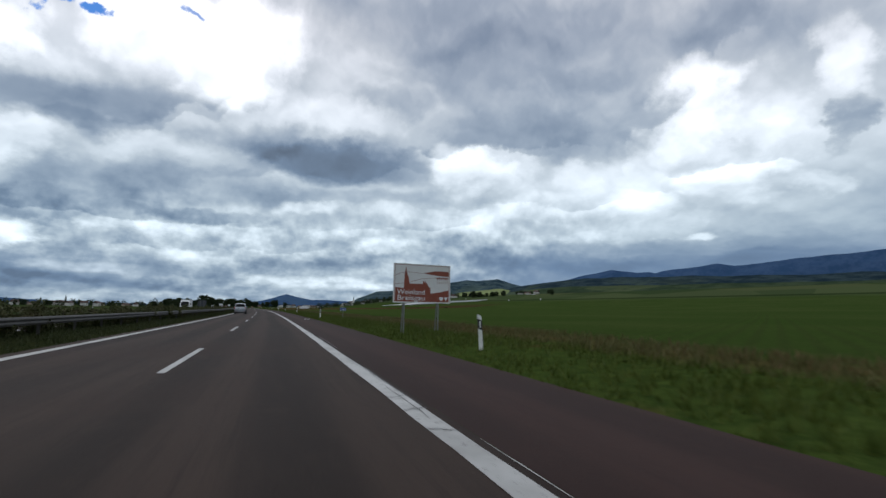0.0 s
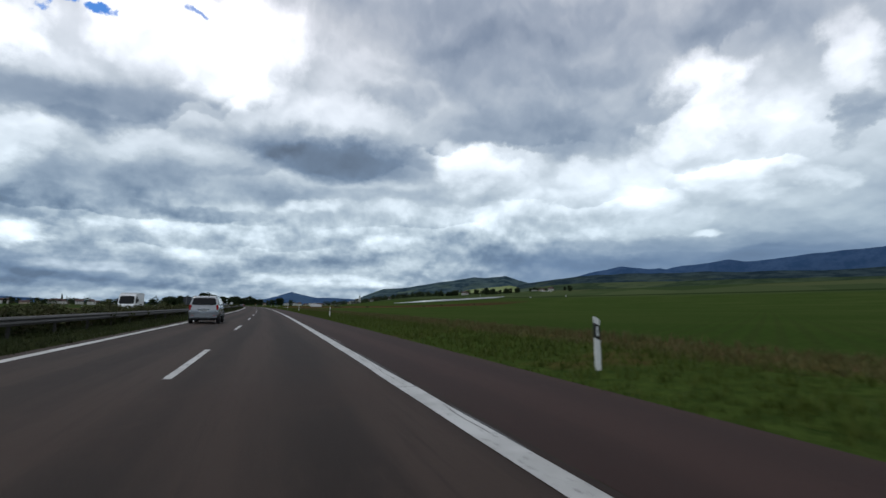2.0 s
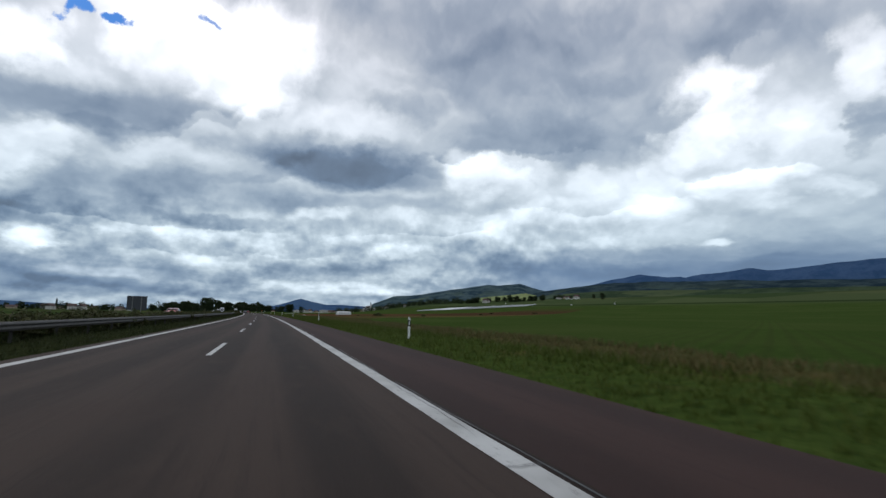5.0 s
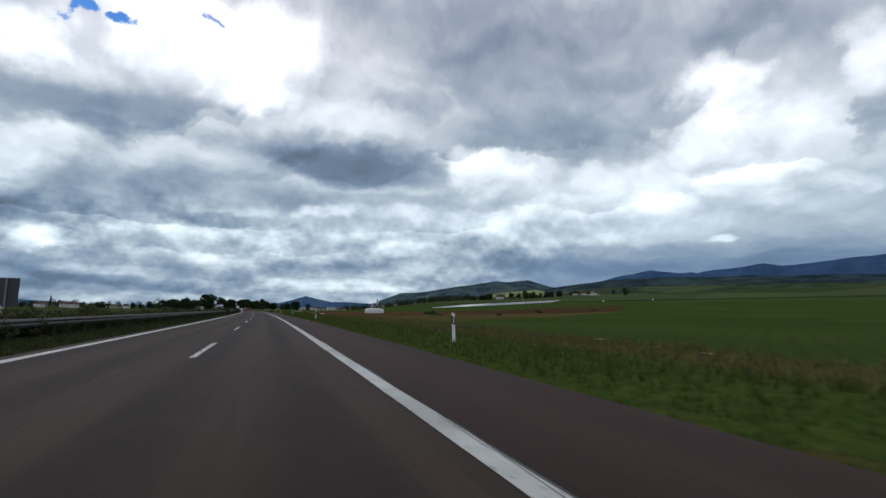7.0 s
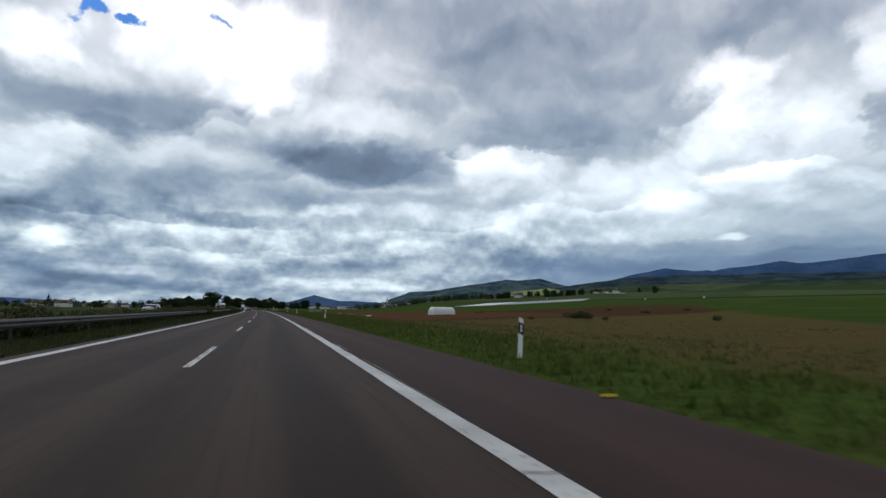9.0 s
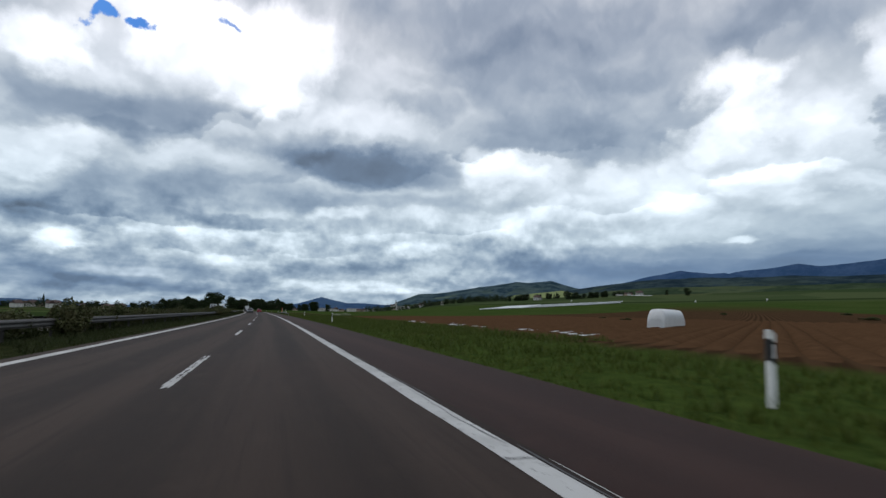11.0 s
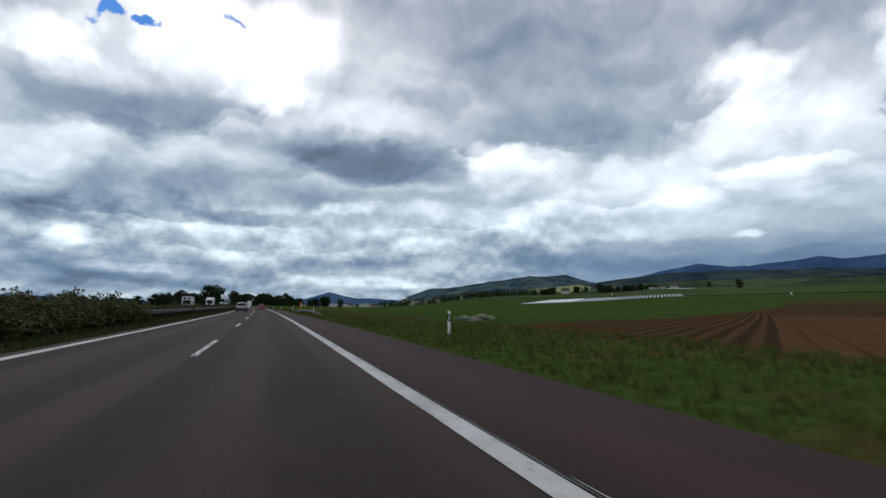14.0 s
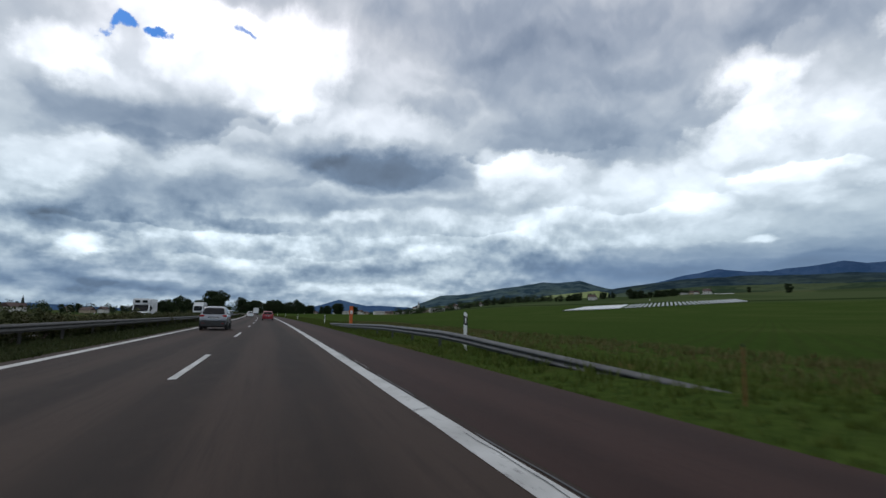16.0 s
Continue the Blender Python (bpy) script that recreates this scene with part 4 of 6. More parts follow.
def leaf_mesh(name, blobs, count, size, material, seed, stretch=1.0):
    """A crown of many small leaves spread over overlapping rounded masses."""
    rng = np.random.default_rng(seed)
    b = np.array(blobs)
    vol = b[:, 3] * b[:, 4] * b[:, 5]
    pick = rng.choice(len(b), count, p=vol ** 0.7 / (vol ** 0.7).sum())
    dirs = rng.normal(0, 1, (count, 3))
    dirs /= np.linalg.norm(dirs, axis=1)[:, None]
    r = rng.uniform(0.35, 1.0, count) ** 0.5 * (1 + 0.25 * np.sin(dirs[:, 0] * 5 + pick) * np.cos(dirs[:, 2] * 4))
    c = b[pick, :3] + dirs * b[pick, 3:6] * r[:, None]
    u = rng.normal(0, 1, (count, 3))
    u /= np.linalg.norm(u, axis=1)[:, None]
    w = np.cross(u, rng.normal(0, 1, (count, 3)))
    w /= np.linalg.norm(w, axis=1)[:, None]
    q = size * rng.uniform(0.6, 1.3, count)[:, None]
    v = np.stack([c - u * q, c + w * q * 0.55, c + u * q * stretch, c - w * q * 0.55], 1).reshape(-1, 3)
    me = bpy.data.meshes.new(name)
    me.vertices.add(4 * count)
    me.vertices.foreach_set("co", v.ravel())
    me.loops.add(4 * count)
    me.loops.foreach_set("vertex_index", np.arange(4 * count, dtype=np.int32))
    me.polygons.add(count)
    me.polygons.foreach_set("loop_start", np.arange(0, 4 * count, 4, dtype=np.int32))
    me.update(calc_edges=True)
    me.materials.append(material)
    return me


def shrub(seed, tall, leaves=M_SHRUB, label="dense dark green shrub growing in the motorway median", group="median shrubs"):
    rng = random.Random(seed)
    root = tagged(new("shrub"), label, "shrub", group)
    bm = bmesh.new()
    for k in range(7):
        a = rng.uniform(0, 6.28)
        tube(bm, (0.15 * math.cos(a), 0.5 * math.sin(a), -0.1), (0.5 * math.cos(a), 1.3 * math.sin(a), tall * rng.uniform(0.5, 0.9)), 0.02, 0.006, 5)
    part("stems", bm, M_BARK, root)
    blobs = []
    for k in range(11):
        y = rng.uniform(-1.5, 1.5)
        h = tall * rng.uniform(0.55, 1.0) * (1 - 0.12 * abs(y))
        blobs.append((rng.uniform(-0.35, 0.35), y, h * 0.58, 0.5, 0.7, h * 0.42))
    ob = new("foliage", leaf_mesh("foliage", blobs, 6000, 0.062, leaves, seed))
    ob.parent = root
    return root


kinds = [shrub(11 + k, (1.3, 1.4, 1.25, 1.45)[k]) for k in range(4)]
vary = random.Random(21)
s = -14.0
for k, ob in enumerate(kinds):
    ob.matrix_basis = road_pose(s, -9.2, 0.0)
    s += 3.0
while s < 720:
    tall = 1.0
    if 318 < s < 356 or 384 < s < 405:
        tall = vary.uniform(1.0, 1.25)
    elif 405 <= s < 432:
        tall = vary.uniform(1.15, 1.4)
    elif 180 < s < 300:
        tall = vary.uniform(0.85, 1.02)
    elif vary.random() < 0.12:
        tall = 1.08
    m = road_pose(s, -9.2 + vary.uniform(-0.2, 0.2), 0.0, vary.choice((0, 180)) + vary.uniform(-12, 12))
    if 300 < s < 400 and vary.random() < 0.15:
        m = road_pose(s, -8.15, 0.0)
    copy_thing(kinds[vary.randrange(4)], m @ Matrix.Diagonal((1.0, 1.05, tall, 1)))
    s += 3.0 * vary.uniform(0.9, 1.15)


def broad_tree(seed, height, spread, label, leaves=M_TREE, count=6500, clear=0.04):
    rng = random.Random(seed)
    root = tagged(new("tree"), label, "tree")
    bm = bmesh.new()
    tube(bm, (0, 0, -0.4), (0, 0, height * 0.45), height * 0.024, height * 0.014, 9)
    limbs = []
    for k in range(8):
        a = rng.uniform(0, 6.28)
        z0 = height * rng.uniform(0.2, 0.45)
        p = (spread * 0.75 * math.cos(a), spread * 0.75 * math.sin(a), height * rng.uniform(0.5, 0.85))
        tube(bm, (0, 0, z0), p, height * 0.010, height * 0.003, 6)
        limbs.append(p)
    part("trunk", bm, M_BARK, root)
    blobs = []
    for k in range(34 if height < 16 else 64):
        f = rng.uniform(clear, 0.93)
        w = spread * math.sqrt(max(0.05, 1 - ((f - 0.5) / 0.52) ** 2)) * rng.uniform(0.25, 0.85)
        a = rng.uniform(0, 6.28)
        r = spread * rng.uniform(0.32, 0.5)
        blobs.append((w * math.cos(a), w * math.sin(a), height * f, r, r, height * rng.uniform(0.09, 0.15)))
    ob = new("crown", leaf_mesh("crown", blobs, count, height * 0.026, leaves, seed))
    ob.parent = root
    return root


def column_tree(seed, height, spread, label, leaves=M_CONIFER):
    root = tagged(new("tree"), label, "tree")
    bm = tube(bmesh.new(), (0, 0, -0.4), (0, 0, height * 0.8), height * 0.016, height * 0.004, 7)
    part("trunk", bm, M_BARK, root)
    blobs = []
    rng = random.Random(seed)
    for k in range(16):
        f = k / 15
        w = spread * (1 - f) ** 0.7 + 0.12
        for j in range(2):
            a = rng.uniform(0, 6.28)
            blobs.append((w * 0.35 * math.cos(a), w * 0.35 * math.sin(a), height * (0.1 + 0.86 * f), w * 0.75, w * 0.75, height * 0.06))
    ob = new("crown", leaf_mesh("crown", blobs, 3000, height * 0.022, leaves, seed))
    ob.parent = root
    return root


def plant(ob, s, d, turn=0.0, k=1.0):
    ob.matrix_basis = road_pose(s, d, ground_z(s, d), turn) @ Matrix.Diagonal((k, k, k, 1))


def replant(ob, s, d, turn=0.0, k=1.0, kz=1.0):
    m = copy_thing(ob, road_pose(s, d, ground_z(s, d), turn) @ Matrix.Diagonal((k / ob.scale[0], k / ob.scale[1], k * kz / ob.scale[2], 1)))
    return m


s = 407.0
while s < 432:
    copy_thing(kinds[vary.randrange(4)], road_pose(s, -7.95 + vary.uniform(-0.2, 0.2), 0.0, vary.choice((0, 180))) @ Matrix.Diagonal((1.1, 1.05, vary.uniform(0.95, 1.25), 1)))
    s += 2.2
big_tree = broad_tree(31, 18.5, 9.5, "large spreading broadleaf tree beside the motorway", count=26000)
plant(big_tree, 900, -24)
oak = broad_tree(32, 14.0, 6.0, "rounded dark broadleaf tree in a hedgerow", count=6500)
plant(oak, 880, -48)
lime = broad_tree(33, 11.5, 5.2, "dense broadleaf tree in a roadside copse", count=6000, clear=0.03)
plant(lime, 1105, 12)
poplar = column_tree(34, 21.0, 3.0, "tall dark columnar conifer standing among houses")
plant(poplar, 1282, -238)
spruce = column_tree(35, 15.0, 3.4, "dark conical conifer near village houses")
plant(spruce, 1187, 685)
tr = random.Random(40)
# hedgerow to the left of the big tree, copse to the right of the road, woods across the bend ahead
for k in range(11):
    replant((oak, lime)[k % 2], 939 + 7 * k + tr.uniform(-5, 5), -38 - 4.0 * k + tr.uniform(-4, 4), tr.uniform(0, 360), tr.uniform(0.75, 1.0))
for k in range(22):
    replant((lime, oak)[k % 3 == 0], 1120 + tr.uniform(-14, 60), 8 + 3.2 * k + tr.uniform(-2, 2), tr.uniform(0, 360), tr.uniform(0.8, 1.45))
for k in range(40):
    replant((oak, lime, big_tree)[k % 3], 1240 + tr.uniform(-60, 220), -60 + 6.0 * k + tr.uniform(-5, 5), tr.uniform(0, 360), tr.uniform(0.7, 1.05))
# tree line on the western plain
for k in range(84):
    d = -80 - 9.5 * k + tr.uniform(-14, 14)
    replant((oak, lime)[k % 2], 1120 + tr.uniform(-160, 260) - 3 * k, d, tr.uniform(0, 360), tr.uniform(0.45, 0.85), tr.uniform(0.8, 1.1))
# trees round the village and farm on the slope
for k in range(46):
    d = 430 + 4.6 * k + tr.uniform(-6, 6)
    replant((oak, lime, spruce)[k % 3] if k % 7 else spruce, 1300 + tr.uniform(-30, 70), d, tr.uniform(0, 360), tr.uniform(0.5, 0.95))
for k in range(30):
    d = 150 + 11 * k + tr.uniform(-6, 6)
    replant((oak, lime)[k % 2], 1520 + tr.uniform(-60, 160), d, tr.uniform(0, 360), tr.uniform(0.5, 0.9), tr.uniform(0.7, 1.0))
for k in range(14):
    replant((oak, lime)[k % 2], 1184 + tr.uniform(-8, 12), 556 + 3.8 * k + tr.uniform(-3, 3), tr.uniform(0, 360), tr.choice((0.4, 0.6, 0.8, 1.15)), tr.uniform(0.8, 1.15))
for k in range(8):
    replant((spruce, oak)[k % 2], 1192 + tr.uniform(-5, 14), 640 + 8 * k + tr.uniform(-3, 3), tr.uniform(0, 360), tr.uniform(0.75, 1.0))
for k in range(26):
    replant((lime, oak)[k % 2], 1085 + tr.uniform(-12, 14), 612 + 4.1 * k + tr.uniform(-3, 3), tr.uniform(0, 360), tr.choice((0.35, 0.5, 0.75, 1.1)), tr.uniform(0.75, 1.1))
for k in range(7):
    replant((oak, lime)[k % 2], 1150 + tr.uniform(-6, 10), 815 + 9 * k, tr.uniform(0, 360), tr.uniform(0.5, 0.75))
replant(oak, 900, 690, 20, 0.9)
replant(lime, 1010, 790, 70, 0.8)



def woodland(name, line, n, low, high, depth, count, label, seed):
    """A far belt of mixed trees along a line of (station, offset) points, as one mass of leaves with an uneven top."""
    rng = random.Random(seed)
    blobs = []
    for k in range(n):
        f = (k + rng.random()) / n * (len(line) - 1)
        i = min(int(f), len(line) - 2)
        s = line[i][0] + (line[i + 1][0] - line[i][0]) * (f - i) + rng.uniform(-depth, depth)
        d = line[i][1] + (line[i + 1][1] - line[i][1]) * (f - i)
        h = rng.uniform(low, high) * (0.7 + 0.5 * abs(math.sin(k * 0.7)))
        x, y = road_xy(s, d)
        z = ground_z(s, d)
        blobs.append((x, y, z + h * 0.3, h * 0.55, h * 0.55, h * 0.36))
        blobs.append((x + rng.uniform(-2, 2), y, z + h * 0.65, h * 0.35, h * 0.35, h * 0.38))
    ob = new(name, leaf_mesh(name, blobs, count, 0.75, M_TREE, seed))
    tagged(ob, label, "woods", "", "stuff")


woodland("western_woods", [(1180, -70), (1130, -300), (1050, -600), (850, -900)], 120, 6, 12, 60, 26000, "dark belt of trees across the western plain", 301)
woodland("bend_woods", [(1330, -90), (1400, 40), (1450, 160)], 60, 9, 16, 50, 15000, "dense wood beyond the bend of the motorway", 302)
woodland("village_woods", [(1330, 300), (1310, 450), (1260, 640)], 70, 7, 13, 35, 17000, "trees and gardens along the village edge", 303)
woodland("foot_woods", [(1750, 150), (1800, 420), (1700, 700), (1500, 860)], 90, 7, 13, 60, 16000, "belt of trees at the foot of the hill", 304)
woodland("farm_trees", [(1160, 830), (1165, 880)], 9, 7, 11, 10, 3500, "trees behind the farmstead on the slope", 305)

# bushes out in the fallow meadow, white flowering clumps on the field edge
field_bush = shrub(61, 1.3, M_SHRUB, "low dark green bush in a fallow meadow", "meadow bushes")
plant(field_bush, 305, 36, 40, 0.95)
for s, d, k in ((305, 29.6, 0.4), (301, 37, 0.45), (297, 49.4, 0.7), (371, 104.5, 0.8), (437, 145, 0.9), (409, 160, 0.9), (373, 52, 0.5), (392, 62, 0.45)):
    replant(field_bush, s, d, 37 * k + s, k, 0.8)
bloom = shrub(62, 0.75, M_BLOOM, "clump of white flowering weeds at the field edge", "white flowers")
plant(bloom, 435.5, 16.7, 100, 0.6)
for s, d, k in ((437.2, 19.2, 0.62), (432.0, 16.4, 0.26), (430.5, 15.2, 0.22), (50, 11.5, 0.16), (53, 12.1, 0.14), (57, 12.4, 0.15), (206, 12.0, 0.15), (208.5, 12.6, 0.16), (213, 13.5, 0.17)):
    replant(bloom, s, d, 90 + 20 * k, k, 1.25 if s > 400 else 0.5)


# ---- vehicles ----
def car_paint(name, col, flake=0.0, rough=0.28):
    n = Nodes(name, rough, 0.5 if flake else 0.0)
    v = n.coords("Object")
    dirt = n.noise(v, 2.0, 5, 0.6)
    c = n.mix(n.math("MULTIPLY", n.step(dirt, 0.45, 0.8), 0.35), col, tuple(0.6 * x + 0.03 for x in col))
    n.colour(c)
    n.b.inputs["Coat Weight"].default_value = 0.4
    n.b.inputs["Coat Roughness"].default_value = 0.1
    return n.mat


M_SILVER = car_paint("silver_car_paint", (0.33, 0.345, 0.36), 1, 0.2)
M_SILVERW = car_paint("pale_silver_car_paint", (0.27, 0.28, 0.30), 1, 0.22)
M_RED = car_paint("red_car_paint", (0.26, 0.008, 0.018))
M_WHITE = car_paint("white_car_paint", (0.74, 0.75, 0.75), 0, 0.35)
M_DARKCAR = car_paint("dark_blue_car_paint", (0.03, 0.035, 0.05), 1)
glass_nodes = Nodes("tinted_car_glass", 0.08)
glass_nodes.b.inputs["Specular IOR Level"].default_value = 0.22
M_GLASS = glass_nodes.colour((0.006, 0.007, 0.008))
M_TYRE = worn("tyre_rubber", (0.018, 0.018, 0.018), (0.035, 0.034, 0.032), 0.85, 0, 14, 0.15)
M_RIM = worn("alloy_rim", (0.35, 0.36, 0.37), (0.5, 0.5, 0.51), 0.35, 0.8, 12, 0.02)
M_TAIL = Nodes("red_tail_lamp", 0.15).colour((0.32, 0.008, 0.010))
M_CLAD = worn("black_cladding", (0.022, 0.022, 0.023), (0.04, 0.04, 0.04), 0.6, 0, 10, 0.1)
M_CHROME = worn("chrome_trim", (0.55, 0.56, 0.57), (0.7, 0.7, 0.7), 0.15, 1.0, 10, 0)
M_PLATE = worn("number_plate", (0.72, 0.72, 0.70), (0.62, 0.62, 0.60), 0.4, 0, 20, 0)
M_HEAD = Nodes("clear_head_lamp", 0.08).colour((0.55, 0.56, 0.58))


def car_sections(c):
    """Rings along the car from tail to nose: y, belt height, roof height, half widths at sill, waist, belt and roof."""
    L, H, W = c["long"], c["high"], c["wide"] / 2
    belt, hood, clear = c["belt"], c["hood"], c["clear"]
    rt, rb = c["roof_tail"], c["tail"]
    out = []
    for y, zb, zr, k, wr in (
        (0.0, 0.52 * belt + 0.18, 0.53 * belt + 0.2, 0.86, 0.80),
        (0.06, belt * 0.86, belt * 0.88, 0.95, 0.86),
        (rb, belt, belt + 0.03, 0.98, 0.86),
        (rt, belt, H - 0.06, 1.0, c["roof_w"]),
        (rt + 0.25, belt, H - 0.01, 1.0, c["roof_w"]),
        (L * 0.40, belt - 0.01, H, 1.0, c["roof_w"]),
        (c["screen_top"], belt - 0.03, H - 0.05, 1.0, c["roof_w"] * 0.97),
        (c["screen_base"], belt - 0.06, hood + 0.06, 1.0, 0.86),
        (L * 0.88, hood - 0.06, hood - 0.02, 0.97, 0.80),
        (L - 0.10, hood - 0.2, hood - 0.16, 0.88, 0.74),
        (L, hood * 0.62, hood * 0.66, 0.78, 0.66),
    ):
        w = W * k
        out.append([(0, y, clear), (w * 0.82, y, clear), (w * 0.97, y, clear + 0.16), (w, y, clear + 0.34), (w * 0.985, y, zb * 0.86 + 0.05), (w * 0.945, y, zb), (W * wr + (w * 0.945 - W * wr) * 0.06, y, zr - 0.05 * min(1, max(0, zr - zb))), (W * wr * 0.86, y, zr), (0, y, zr + 0.02)])
    return out


def smooth_part(name, verts, faces, material, parent, label="", level=0):
    ob = new(name, mesh_of(name, verts, faces, material, True))
    ob.parent = parent
    if level:
        m = ob.modifiers.new("smooth", "SUBSURF")
        m.levels = m.render_levels = level
    return tagged(ob, label)


def quad_patch(corners, off, n=5):
    """A curved-free panel between four corners (bl, br, tr, tl), pushed out along its normal."""
    bl, br, trr, tl = (Vector(c) for c in corners)
    nrm = (br - bl).cross(tl - bl).normalized()
    r = 0.16
    outline = []
    for cx, cy, a0 in ((r, r, 180), (1 - r, r, 270), (1 - r, 1 - r, 0), (r, 1 - r, 90)):
        for k in range(n):
            a = radians(a0 + 90 * k / (n - 1))
            outline.append((cx + r * math.cos(a), cy + r * math.sin(a)))
    bm = bmesh.new()
    f, b = [], []
    for u, v in outline:
        p = bl.lerp(br, u).lerp(tl.lerp(trr, u), v)
        f.append(bm.verts.new(p + nrm * off))
        b.append(bm.verts.new(p - nrm * 0.02))
    bm.faces.new(f)
    for i in range(len(f)):
        j = (i + 1) % len(f)
        bm.faces.new((f[i], b[i], b[j], f[j]))
    bmesh.ops.recalc_face_normals(bm, faces=bm.faces)
    return bm


def lerp_pts(p, q, t):
    return tuple(a + (b - a) * t for a, b in zip(p, q))


def wheel(root, x, y, r, w):
    """Tyre with a spoked alloy rim under it."""
    side = 1 if x > 0 else -1
    bm = bmesh.new()
    prof = [(r * 0.62, -w / 2), (r * 0.86, -w / 2), (r * 0.97, -w * 0.42), (r, -w * 0.25), (r, w * 0.25), (r * 0.97, w * 0.42), (r * 0.86, w / 2), (r * 0.62, w / 2)]
    rings = []
    for k in range(28):
        a = 2 * math.pi * k / 28
        rings.append([bm.verts.new((h, q * math.cos(a), q * math.sin(a))) for q, h in prof])
    for k in range(28):
        n = rings[(k + 1) % 28]
        for j in range(len(prof) - 1):
            bm.faces.new((rings[k][j], rings[k][j + 1], n[j + 1], n[j]))
    tyre = part("tyre", bm, M_TYRE, root)
    tyre.matrix_basis = pose(x, y, r)
    bm = bmesh.new()
    o = side * w * 0.36
    bmesh.ops.create_cone(bm, cap_ends=True, segments=28, radius1=r * 0.63, radius2=r * 0.63, depth=w * 0.3, matrix=pose(-side * w * 0.1, 0, 0, 0, 90, 0))
    part("disc", bm, M_CLAD, tyre)
    bm = bmesh.new()
    for k in range(10):
        a = 2 * math.pi * k / 10
        m = pose(o, 0, 0) @ Matrix.Rotation(a, 4, "X") @ pose(0, r * 0.36, 0)
        bmesh.ops.create_cube(bm, size=1.0, matrix=m @ Matrix.Diagonal((0.03, r * 0.5, r * 0.085, 1)))
    bmesh.ops.create_cone(bm, cap_ends=True, segments=14, radius1=r * 0.15, radius2=r * 0.13, depth=0.05, matrix=pose(o, 0, 0, 0, 90, 0))
    for k in range(28):
        a, b = (2 * math.pi * (k + e) / 28 for e in (0, 1))
        v = [bm.verts.new((o + dx, r * q * math.cos(t), r * q * math.sin(t))) for dx, q in ((0, 0.66), (0, 0.59)) for t in (a, b)]
        bm.faces.new((v[0], v[1], v[3], v[2]))
    part("rim", bm, M_RIM, tyre)


